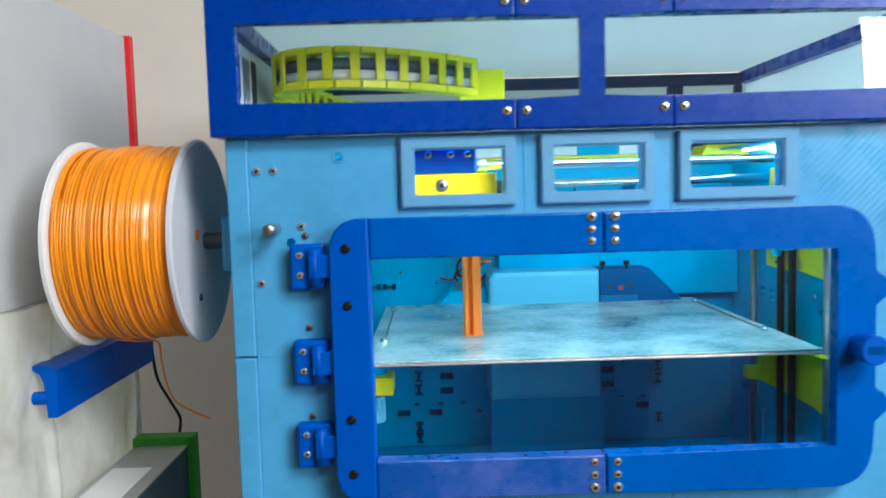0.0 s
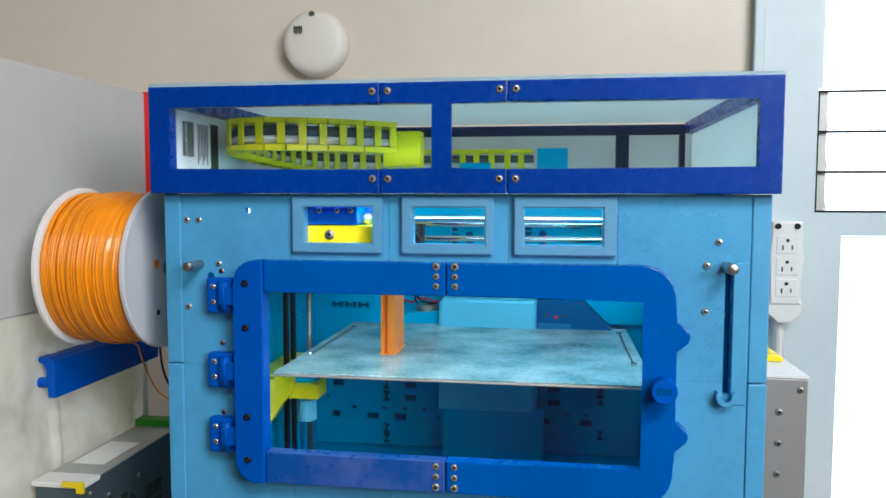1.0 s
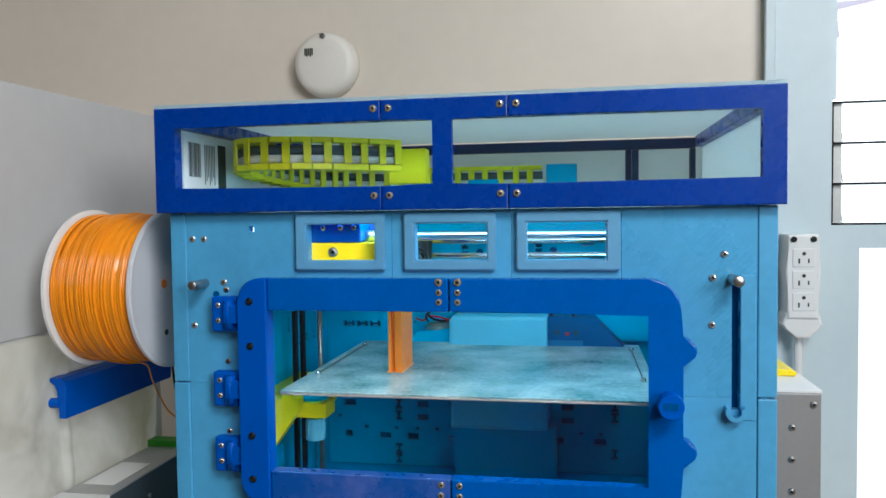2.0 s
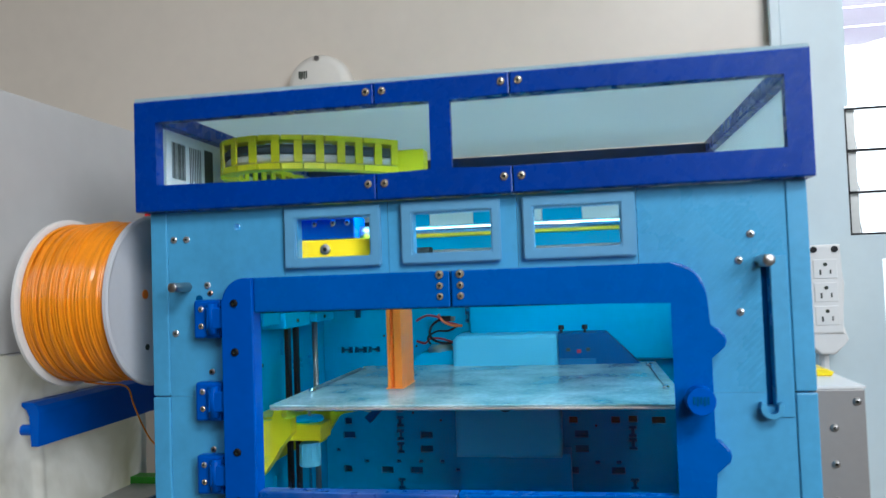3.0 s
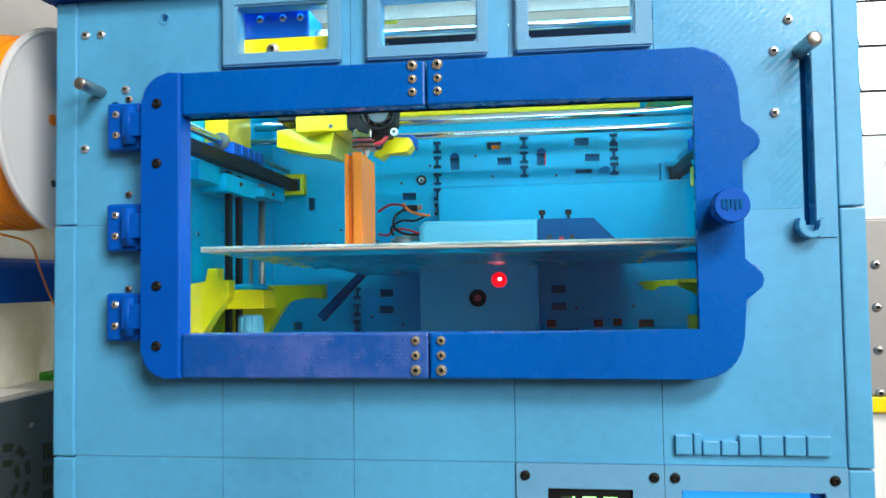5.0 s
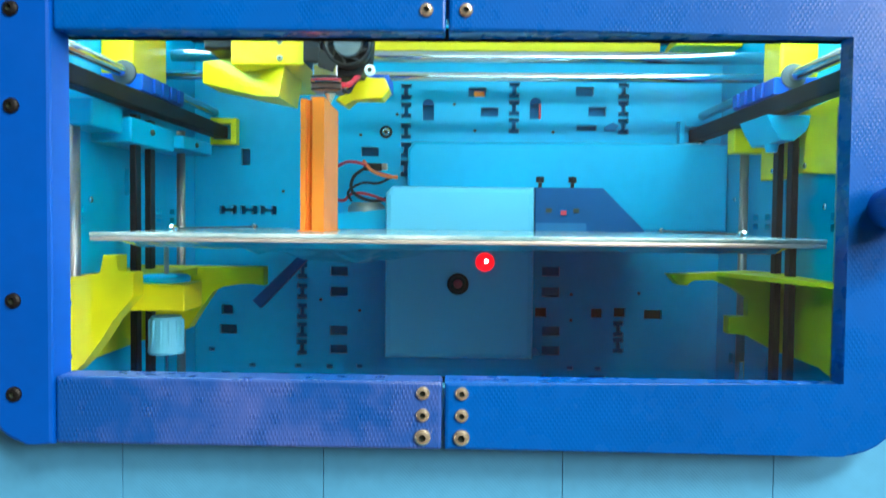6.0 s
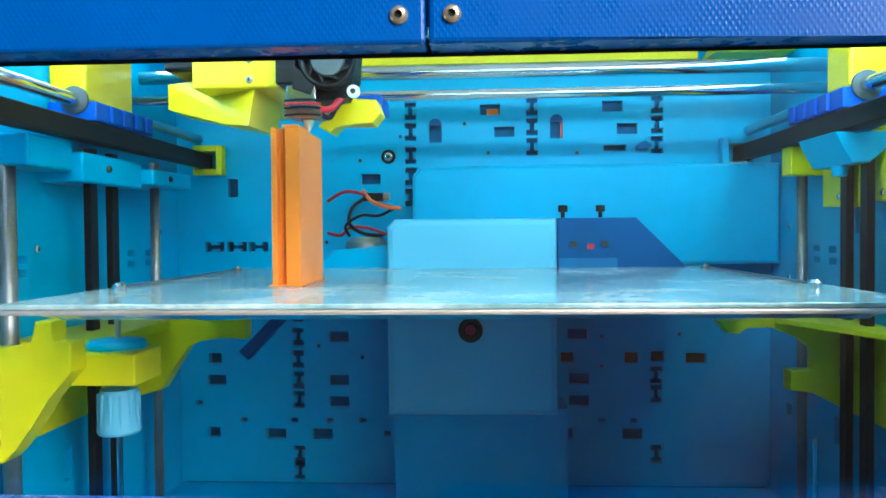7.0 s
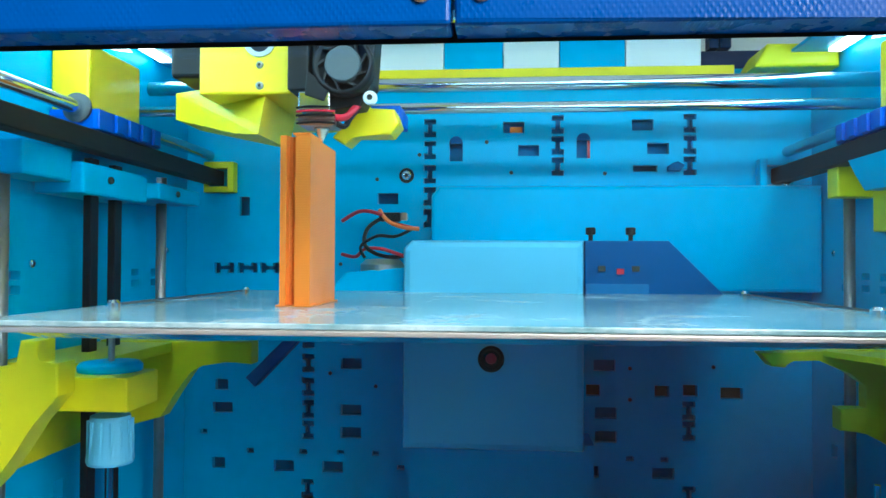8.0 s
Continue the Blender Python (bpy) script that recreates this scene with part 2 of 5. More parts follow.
a_nt.links.new(a_mx.outputs[0], a_nt.nodes["Material Output"].inputs[0])
GLASS = glass_mat("clear_pane", (0.97, 0.99, 1.0))
PAPER = rough_mat("paper_label", (0.78, 0.78, 0.75), 0.6, 0.03)
INK = rough_mat("black_ink", (0.02, 0.03, 0.02), 0.6, 0.1)
LED_GREEN = emit_mat("lit_green_segment", (0.35, 1.0, 0.25), 3.0)
LED_OFF = rough_mat("unlit_segment", (0.05, 0.07, 0.045), 0.4, 0.1)
SCREEN = emit_mat("lit_blue_screen", (0.01, 0.30, 1.0), 0.9)
RED_LIT = emit_mat("lit_red_lamp", (1.0, 0.0, 0.01), 0.7)
RED_CORE = emit_mat("red_lamp_core", (1.0, 0.45, 0.4), 14.0)
STRIP_LIT = emit_mat("lit_strip", (0.85, 0.97, 1.0), 6.0)
OUTSIDE = emit_mat("bright_outdoors", (1.0, 0.99, 0.96), 1.6)
WIRE_RED = rough_mat("red_wire", (0.5, 0.01, 0.03), 0.45, 0.1)
WIRE_ORANGE = rough_mat("orange_wire", (0.8, 0.16, 0.04), 0.45, 0.1)
FILAMENT = rough_mat("orange_filament", (0.90, 0.30, 0.004), 0.22, 0.08, 30, 0.05, 0.0004)


# ---------- mesh helpers ----------
def link_mesh(name, bm, mat, parent=None, label="", smooth=False):
    me = bpy.data.meshes.new(name)
    bmesh.ops.recalc_face_normals(bm, faces=bm.faces[:])
    bm.to_mesh(me)
    bm.free()
    me.materials.append(mat)
    if smooth:
        for p in me.polygons:
            p.use_smooth = True
    ob = new(name, me)
    if parent:
        ob.parent = parent
    if label:
        ob["label"] = label
    return ob


def part(name, bm, mat, parent, label="", smooth=False):
    return link_mesh(name, bm, mat, parent, label, smooth)


def share(name, source, parent, m):
    """Another object on the mesh of source, at the pose m."""
    ob = new(name, source.data)
    ob.parent = parent
    ob.matrix_local = m
    return ob


def thing(name, label, category, group="", kind="", at=(0, 0, 0)):
    ob = new(name)
    ob.location = at
    ob.empty_display_size = 0.05
    return tagged(ob, label, category, group, kind)


def add_box(bm, x0, x1, y0, y1, z0, z1, bevel=0.0, seg=2):
    vs = [bm.verts.new(p) for p in ((x0, y0, z0), (x1, y0, z0), (x1, y1, z0), (x0, y1, z0), (x0, y0, z1), (x1, y0, z1), (x1, y1, z1), (x0, y1, z1))]
    fs = [bm.faces.new([vs[i] for i in q]) for q in ((0, 3, 2, 1), (4, 5, 6, 7), (0, 1, 5, 4), (1, 2, 6, 5), (2, 3, 7, 6), (3, 0, 4, 7))]
    if bevel:
        es = list({e for f in fs for e in f.edges})
        bmesh.ops.bevel(bm, geom=es, offset=bevel, segments=seg, affect="EDGES", profile=0.5)
    return bm


def box(*a, bevel=0.0, seg=2):
    return add_box(bmesh.new(), *a, bevel=bevel, seg=seg)


def add_prism(bm, pts, y0, y1, bevel=0.0, axis="y", seg=2):
    """A polygon, as (x, z) points, extruded along y (or (y, z) along x, (x, y) along z)."""
    def at(p, d):
        return {"y": (p[0], d, p[1]), "x": (d, p[0], p[1]), "z": (p[0], p[1], d)}[axis]
    a = [bm.verts.new(at(p, y0)) for p in pts]
    b = [bm.verts.new(at(p, y1)) for p in pts]
    n = len(pts)
    fs = [bm.faces.new(a), bm.faces.new(b[::-1])]
    fs += [bm.faces.new((a[i], b[i], b[(i + 1) % n], a[(i + 1) % n])) for i in range(n)]
    if bevel:
        es = list(fs[0].edges)
        bmesh.ops.bevel(bm, geom=es, offset=bevel, segments=seg, affect="EDGES", profile=0.5, clamp_overlap=True)
    return bm


def prism(pts, y0, y1, bevel=0.0, axis="y", seg=2):
    return add_prism(bmesh.new(), pts, y0, y1, bevel, axis, seg)


def arc(cx, cz, r, a0, a1, n=8):
    return [(cx + r * math.cos(radians(a0 + (a1 - a0) * i / n)), cz + r * math.sin(radians(a0 + (a1 - a0) * i / n))) for i in range(n + 1)]


def add_lathe(bm, profile, m, n=32, cap=True):
    """(radius, height) pairs turned about z, placed by m."""
    rings = []
    for r, h in profile:
        rings.append([bm.verts.new(m @ Vector((r * math.cos(2 * math.pi * i / n), r * math.sin(2 * math.pi * i / n), h))) for i in range(n)])
    for a, b in zip(rings, rings[1:]):
        for i in range(n):
            bm.faces.new((a[i], a[(i + 1) % n], b[(i + 1) % n], b[i]))
    if cap:
        bm.faces.new(rings[0][::-1])
        bm.faces.new(rings[-1])
    return bm


def lathe(profile, m, n=32, cap=True):
    return add_lathe(bmesh.new(), profile, m, n, cap)


def rod(a, b, r, n=20):
    a, b = Vector(a), Vector(b)
    m = Matrix.Translation(a) @ (b - a).to_track_quat("Z", "Y").to_matrix().to_4x4()
    return lathe([(r, 0), (r, (b - a).length)], m, n)


def add_tube(bm, pts, r, n=8):
    pts = [Vector(p) for p in pts]
    rings = []
    for i, p in enumerate(pts):
        d = (pts[min(i + 1, len(pts) - 1)] - pts[max(i - 1, 0)]).normalized()
        u = d.cross(Vector((0.3, 0.2, 1))).normalized()
        v = d.cross(u)
        rings.append([bm.verts.new(p + r * (u * math.cos(2 * math.pi * k / n) + v * math.sin(2 * math.pi * k / n))) for k in range(n)])
    for a, b in zip(rings, rings[1:]):
        for k in range(n):
            bm.faces.new((a[k], a[(k + 1) % n], b[(k + 1) % n], b[k]))
    bm.faces.new(rings[0][::-1])
    bm.faces.new(rings[-1])
    return bm


def smooth_line(pts, n=8):
    """Points on a smooth curve through pts."""
    pts = [Vector(p) for p in pts]
    q = [pts[0]] + pts + [pts[-1]]
    out = []
    for i in range(1, len(q) - 2):
        for k in range(n):
            t = k / n
            a, b, c, d = q[i - 1], q[i], q[i + 1], q[i + 2]
            out.append(0.5 * ((2 * b) + (c - a) * t + (2 * a - 5 * b + 4 * c - d) * t * t + (3 * b - a - 3 * c + d) * t ** 3))
    out.append(pts[-1])
    return out


def tube(pts, r, n=8, steps=8):
    return add_tube(bmesh.new(), smooth_line(pts, steps), r, n)


def plate(u0, u1, v0, v1, d0, d1, holes=(), axis="y"):
    """A flat plate with rectangular holes through it. (u, v) is (x, z) for axis y, (y, z) for axis x."""
    us = sorted({u0, u1, *[min(max(h[i], u0), u1) for h in holes for i in (0, 1)]})
    vs = sorted({v0, v1, *[min(max(h[i], v0), v1) for h in holes for i in (2, 3)]})
    solid = {}
    for i in range(len(us) - 1):
        for j in range(len(vs) - 1):
            cu, cv = (us[i] + us[i + 1]) / 2, (vs[j] + vs[j + 1]) / 2
            solid[i, j] = not any(h[0] < cu < h[1] and h[2] < cv < h[3] for h in holes)
    bm, made = bmesh.new(), {}

    def vert(i, j, d):
        if (i, j, d) not in made:
            made[i, j, d] = bm.verts.new((us[i], d, vs[j]) if axis == "y" else (d, us[i], vs[j]))
        return made[i, j, d]
    for (i, j), s in solid.items():
        if not s:
            continue
        c = [(i, j), (i + 1, j), (i + 1, j + 1), (i, j + 1)]
        for d in (d0, d1):
            bm.faces.new([vert(a, b, d) for a, b in c])
        for k, (di, dj) in enumerate(((0, -1), (1, 0), (0, 1), (-1, 0))):
            if not solid.get((i + di, j + dj)):
                p, q = c[k], c[(k + 1) % 4]
                bm.faces.new((vert(*p, d0), vert(*q, d0), vert(*q, d1), vert(*p, d1)))
    return bm


FACE = pose(0, 0, 0, 90, 0, 0)      # z of a lathe turned to face -y
screw_meshes = {}


def screw(parent, x, y, z, r, mat, turn=None, label=""):
    """A small button-head screw with a socket, its head facing -y at (x, y, z)."""
    key = (round(r, 5), mat.name)
    m = pose(x, y, z) @ (turn or FACE)
    if key not in screw_meshes:
        bm = lathe([(r * 0.98, -0.001), (r, 0.0), (r * 0.95, r * 0.28), (r * 0.72, r * 0.5), (r * 0.42, r * 0.58)], Matrix(), 18, False)
        add_lathe(bm, [(r * 0.42, r * 0.58), (r * 0.40, r * 0.12)], Matrix(), 6, False)
        add_lathe(bm, [(r * 0.40, r * 0.12), (r * 0.05, r * 0.11)], Matrix(), 6, True)
        ob = part("screw", bm, mat, parent)
        ob.data.materials.append(INK)           # black puts the shade of the socket's recess into its colour
        for p in ob.data.polygons:
            if all(math.hypot(*ob.data.vertices[v].co[:2]) < 0.45 * r for v in p.vertices):
                p.material_index = 1
        screw_meshes[key] = ob
        ob.matrix_local = m
        return ob
    return share("screw", screw_meshes[key], parent, m)


# ---------- the room ----------
BACK = 0.54
wall_back = tagged(link_mesh("wall_back", box(-1.3, 0.668, BACK, BACK + 0.1, 0, 2.4), WALL), "smooth beige painted room wall behind the machine", "wall", kind="structure")
win_holes = [(0.758, 1.30, 1.331, 1.98), (0.797, 1.30, 0.55, 1.297)]
wall_window = tagged(link_mesh("wall_window", plate(0.668, 2.1, 0, 2.4, BACK - 0.012, BACK + 0.1, win_holes), TRIMPAINT), "pale blue painted wooden wall with louvre windows", "wall", kind="structure")
tagged(link_mesh("trim", box(0.663, 0.678, BACK - 0.022, BACK - 0.0125, 0, 2.4, bevel=0.002), TRIMPAINT), "pale blue painted vertical wooden trim", "trim", kind="structure")
# unseen walls, kept dark to hold down reflections in the door glass
tagged(link_mesh("wall_left", plate(-2.3, BACK + 0.1, 0, 2.4, -1.4, -1.3, [(-0.26, 0.46, 0.85, 1.23)], "x"), DIM), "unseen dark brown wall with an opening for the fill lamp", "wall", kind="structure")
tagged(link_mesh("wall_right", plate(-2.3, BACK - 0.012, 0, 2.4, 2.0, 2.1, [(-2.25, -1.35, 1.55, 2.34)], "x"), DIM), "unseen dark brown wall with a window opening", "wall", kind="structure")
tagged(link_mesh("wall_rear", box(-1.3, 2.0, -2.4, -2.3, 0, 2.4), DIM), "unseen dark brown wall", "wall", kind="structure")
tagged(link_mesh("floor", box(-1.4, 2.1, -2.4, BACK + 0.1, -0.05, 0), FLOOR), "plain brown worn floor", "floor", kind="structure")
tagged(link_mesh("ceiling", box(-1.4, 2.1, -2.4, BACK + 0.1, 2.4, 2.45), CEIL), "unseen grey-beige ceiling", "ceiling", kind="structure")
tagged(link_mesh("backdrop", box(-0.5, 4.0, 1.6, 1.61, 0.0, 3.2), OUTSIDE), "bright overexposed daylight outdoors", "backdrop", kind="structure")
# unseen ceiling panel, added to go with the fill lamp below it
cl = thing("added_ceiling_panel", "unseen flat white ceiling panel added for the fill lamp", "lamp", at=(0.88, -1.05, 2.3995))
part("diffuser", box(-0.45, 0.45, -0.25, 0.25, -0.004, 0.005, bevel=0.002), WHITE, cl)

# louvre window: side channel, panes with dark edges
lw = thing("louvre_window", "glass louvre window with dark metal pane edges", "window", kind="structure", at=(0.758, BACK, 1.331))
part("side_channel", box(0.0, 0.0045, -0.006, 0.03, 0.0, 0.181, bevel=0.001), BEAM, lw, "dark metal louvre channel")
part("clip_strip", box(0.0048, 0.0185, 0.004, 0.03, 0.0035, 0.181), CASE_TOP, lw, "grey metal clip strip")
part("sill_bar", box(0.0, 0.556, -0.008, 0.03, -0.004, 0.003), BEAM, lw)
for i in range(3):
    z = 0.0035 + 0.0597 * i
    pane = part("pane", prism([(-0.001, z), (0.003, z), (0.026, z + 0.057), (0.022, z + 0.057)], 0.019, 0.55, 0, "x"), GLASS, lw)
    pane.visible_shadow = False
    part("pane_edge", box(0.002, 0.55, -0.004, -0.0015, z + 0.0555, z + 0.0588), BEAM, pane, "dark edge strip")
pane = part("upper_pane", box(0.004, 0.535, 0.03, 0.034, 0.186, 0.64), GLASS, lw)
pane.visible_shadow = False
part("jamb", box(0.0, 0.010, 0.0, 0.03, 0.186, 0.64), TRIMPAINT, lw)
for i in range(11):
    z = 0.281 + i * 0.029
    part("blind_slat", prism([(0.036, z), (0.042, z + 0.0285), (0.044, z + 0.0285), (0.038, z)], 0.012, 0.53, 0, "x"), BLIND, lw, "mauve-grey blind slat")
lw2 = thing("lower_window", "bright lower window with pale blue frame", "window", kind="structure", at=(0.797, BACK, 0.55))
pane = part("pane", box(0.004, 0.499, 0.03, 0.034, 0.004, 0.743), GLASS, lw2)
pane.visible_shadow = False
part("bead", box(0.0, 0.004, 0.0, 0.05, 0.0, 0.747), TRIMPAINT, lw2)

# smoke detector on the wall
sd = thing("smoke_detector", "round cream-white smoke detector on the beige wall", "smoke detector", at=(-0.0105, BACK, 1.600))
part("body", lathe([(0.052, 0), (0.053, 0.012), (0.051, 0.024), (0.047, 0.031), (0.038, 0.034), (0.0001, 0.035)], FACE, 48), CREAM, sd, smooth=True)
for i in range(5):
    part("vent_slot", box(-0.030 + i * 0.003, -0.0285 + i * 0.003, -0.0358, -0.033, 0.013 - 0.002 * (i % 2), 0.024), INK, sd)
part("test_button", lathe([(0.0045, 0.033), (0.004, 0.0365)], pose(0, 0, 0.043) @ FACE, 16), DULL_STEEL, sd)

# power strip on the pale blue wood
ps = thing("power_strip", "white power strip with three sockets", "power strip", at=(0.7085, BACK - 0.012, 1.2355))
part("body", prism([(-0.021, -0.038), (-0.021, 0.0), (-0.024, 0.03), (-0.021, 0.055), (-0.021, 0.083), (0.021, 0.083), (0.021, 0.055), (0.024, 0.03), (0.021, 0.0), (0.021, -0.038)], -0.045, 0.0, 0.003), WHITE, ps)
part("end_cap", prism([(-0.0225, -0.030), (-0.027, -0.046), (-0.022, -0.052), (-0.009, -0.066), (0.009, -0.066), (0.022, -0.052), (0.027, -0.046), (0.0225, -0.030)], -0.042, 0.0, 0.003), WHITE, ps)
for i in range(3):
    zc = 0.050 - i * 0.0315
    sk = part("socket", box(-0.015, 0.015, -0.0462, -0.044, zc - 0.013, zc + 0.013, bevel=0.0008), WHITE, ps)
    part("slot", box(-0.0076, -0.0054, -0.0468, -0.0455, zc - 0.008, zc - 0.001), INK, sk)
    part("slot", box(0.0054, 0.0072, -0.0468, -0.0455, zc - 0.007, zc - 0.001), INK, sk)
    part("earth_hole", lathe([(0.0026, 0.0455), (0.0026, 0.0468)], pose(0, 0, zc + 0.006) @ FACE, 12), INK, sk)
for x in (-0.0135, 0.0130):
    part("fixing_screw", lathe([(0.0045, 0.044), (0.004, 0.0475)], pose(x, 0, 0.0765) @ FACE, 16), BLACK, ps)
part("cord", tube([(0, -0.02, -0.064), (0, -0.02, -0.13), (-0.004, -0.02, -0.22), (-0.006, -0.02, -0.38)], 0.006), WHITE, ps)

# white board partition with red edge, and the shiny lining in front of it
board = thing("partition_board", "white board partition with red taped edge", "partition", at=(-0.1715, 0, 0))
part("panel", box(-0.006, 0.0, -0.06, 0.285, 1.2315, 1.492, bevel=0.001), BOARD, board)
for y in (-0.058, 0.268):
    part("post", box(-0.026, -0.0125, y, y + 0.014, 0.87, 1.47, bevel=0.001), BOARD, board)
part("edge_tape", prism([(0.280, 1.232), (0.290, 1.232), (0.291, 1.493), (0.281, 1.493)], -0.0045, 0.0055, 0, "x"), RED, board, "red tape")
lining = thing("lining_sheet", "shiny crinkled translucent whitish sheet under the board", "sheet")
bm = bmesh.new()
random.seed(4)
grid = [[None] * 40 for _ in range(90)]
for i in range(90):
    for j in range(40):
        y, z = -0.07 + i * 0.00395, 0.87 + j * 0.00925
        d = 0.006 * noise.noise((y * 16, z * 11, 0)) + 0.0016 * noise.noise((y * 50, z * 40, 3))
        if 0.083 < y < 0.095:
            d += 0.003
        grid[i][j] = bm.verts.new((-0.176 + d, y, z))
for i in range(89):
    for j in range(39):
        bm.faces.new((grid[i][j], grid[i + 1][j], grid[i + 1][j + 1], grid[i][j + 1]))
part("sheet", bm, SHEET, lining, smooth=True)
part("top_edge", box(-0.1785, -0.1740, -0.07, 0.281, 1.2285, 1.2312, bevel=0.0006), WHITE, lining, "white edge strip")

# blue printed rail along the lining
rail = thing("blue_rail", "blue printed plastic channel rail beside the spool", "rail", at=(-0.178, 0.062, 1.178))
prof = [(-0.016, 0.002), (-0.016, -0.001), (0.002, -0.001), (0.008, -0.005), (0.011, -0.012), (0.012, -0.042), (0.020, -0.042), (0.022, -0.008), (0.020, -0.002), (0.014, 0.002)]
part("channel", prism(prof, 0.0, 0.215, 0.0006), NAVY_SMOOTH, rail)
part("peg", lathe([(0.0055, 0), (0.0055, 0.014)], pose(0.004, 0.004, -0.026, 0, 90, 0) @ pose(0, 0, -0.006), 18), NAVY_SMOOTH, rail)

# black cord hanging from the board's end to the power supply
cord = thing("black_cord", "thin black cord hanging beside the board", "cord", at=(-0.168, 0.296, 1.05))
part("cord", tube([(0.002, 0, 0.115), (0.002, 0.001, 0.09), (0.006, 0.002, 0.06), (0.022, -0.006, 0.036), (0.036, -0.018, 0.020), (0.040, -0.035, 0.0065)], 0.0017), BLACK, cord)

# workbench
bench = thing("workbench", "brown wooden workbench under the machine", "bench", at=(0.2, 0.1, 0))
part("top", box(-0.60, 0.75, -0.16, 0.375, 0.835, 0.87, bevel=0.003), BENCH, bench)
for x in (-0.55, 0.68):
    for y in (-0.13, 0.33):
        part("leg", box(x - 0.025, x + 0.025, y - 0.025, y + 0.025, 0, 0.835, bevel=0.002), BENCH, bench)

# power supply beside the machine
psu = thing("power_supply", "grey steel power supply with fan grille", "power supply", at=(-0.11, 0.035, 0.87))
part("case", box(-0.055, 0.0, 0.0, 0.215, 0.0, 0.182, bevel=0.001), CASE, psu)
part("lid", box(-0.0552, 0.0005, 0.03, 0.215, 0.1822, 0.184), CASE_TOP, psu, "bare metal lid")
part("terminal_cover", box(-0.058, 0.002, -0.002, 0.028, 0.1790, 0.1845, bevel=0.001), WHITE, psu, "pale plastic terminal cover")
part("yellow_clip", prism([(-0.020, 0.1875), (0.004, 0.1875), (0.004, 0.176), (-0.004, 0.176), (-0.004, 0.182), (-0.020, 0.182)], -0.006, -0.0025), YELLOW, psu, "yellow clip")
part("green_bracket", box(-0.058, 0.006, 0.197, 0.217, 0.0, 0.192, bevel=0.001), GREEN, psu, "green printed bracket")
part("paper_note", box(-0.050, -0.012, 0.055, 0.13, 0.1845, 0.1848), PAPER, psu, "pale sticker")
fan = part("fan_grille", lathe([(0.036, 0), (0.036, 0.0012)], pose(0.0, 0.07, 0.113, 0, 90, 0), 40), CASE, psu)
for k in range(10):
    a = 36 * k
    for r0, r1 in ((0.026, 0.033),):
        pts = arc(0, 0, r1, a, a + 24, 5) + arc(0, 0, r0, a + 24, a, 5)
        part("slot", prism([(0.07 + p, 0.113 + q) for p, q in pts], 0.0012, 0.0016, 0, "x"), INK, fan)
for k in range(6):
    a = 60 * k
    pts = arc(0, 0, 0.019, a, a + 40, 4) + arc(0, 0, 0.013, a + 40, a, 4)
    part("slot", prism([(0.07 + p, 0.113 + q) for p, q in pts], 0.0012, 0.0016, 0, "x"), INK, fan)
for k in range(7):
    for j in range(3):
        part("vent_slit", box(0.0, 0.0008, 0.122 + k * 0.005, 0.1245 + k * 0.005, 0.075 + j * 0.022, 0.091 + j * 0.022), INK, psu)
for y, z in ((0.045, 0.155), (0.105, 0.155), (0.105, 0.075), (0.012, 0.17)):
    screw(psu, 0.0006, y, z, 0.003, DULL_STEEL, pose(0, 0, 0, 0, 90, 0))

# sheet-metal unit on the other side
mu = thing("metal_unit", "grey sheet-metal box with rivets and yellow trim", "metal box", at=(0.558, 0.045, 0.87))
part("cabinet", box(0.002, 0.046, 0.0, 0.20, 0.200, 0.320, bevel=0.0012), PLATE, mu)
part("foot", box(0.004, 0.044, 0.004, 0.20, 0.0, 0.188), WHITE, mu, "white translucent base")
part("yellow_band", box(0.0, 0.048, -0.002, 0.20, 0.189, 0.1995, bevel=0.001), YELLOW, mu, "yellow plastic band")
part("top_liner", box(0.0, 0.047, 0.001, 0.2, 0.3203, 0.3222), WHITE, mu, "white foam liner")
part("yellow_lid", prism([(0.0, 0.3225), (0.040, 0.3225), (0.042, 0.3260), (0.036, 0.3290), (0.0, 0.3305)], 0.060, 0.165, 0.001), YELLOW, mu, "yellow plastic lid")
part("wrap", prism([(0.0, 0.3310), (0.030, 0.3305), (0.012, 0.340), (0.0, 0.352)], 0.09, 0.16, 0.002), WHITE, mu, "white wrapping")
for i in range(4):
    screw(mu, 0.0215, 0.0, 0.289 - 0.029 * i, 0.0032, DULL_STEEL)
screw(mu, 0.0395, 0.0, 0.310, 0.0032, DULL_STEEL)

# ---------- filament spool ----------
spool = thing("filament_spool", "large white spool wound with orange filament", "spool", at=(-0.124, 0.076, 1.279))
TX = pose(0, 0, 0, 0, 90, 0)
part("flange", lathe([(0.012, -0.005), (0.081, -0.005), (0.084, -0.004), (0.084, -0.001), (0.081, 0.0), (0.012, 0.0)], TX, 96, False), WHITE, spool, smooth=False)
fl = part("flange", lathe([(0.0005, 0.087), (0.081, 0.087), (0.084, 0.088), (0.084, 0.091), (0.081, 0.092), (0.079, 0.0915), (0.0005, 0.0915)], TX, 96, False), FLANGE, spool)
part("hole", lathe([(0.0045, 0.0915), (0.0045, 0.0924)], TX @ pose(-0.006, -0.022, 0), 16), ORANGE, fl, "orange showing through a hole")
part("hole", lathe([(0.003, 0.0915), (0.003, 0.0924)], TX @ pose(0.045, -0.020, 0), 16), INK, fl)
part("core", lathe([(0.012, -0.0045), (0.012, 0.0865)], TX, 32, False), WHITE, spool)
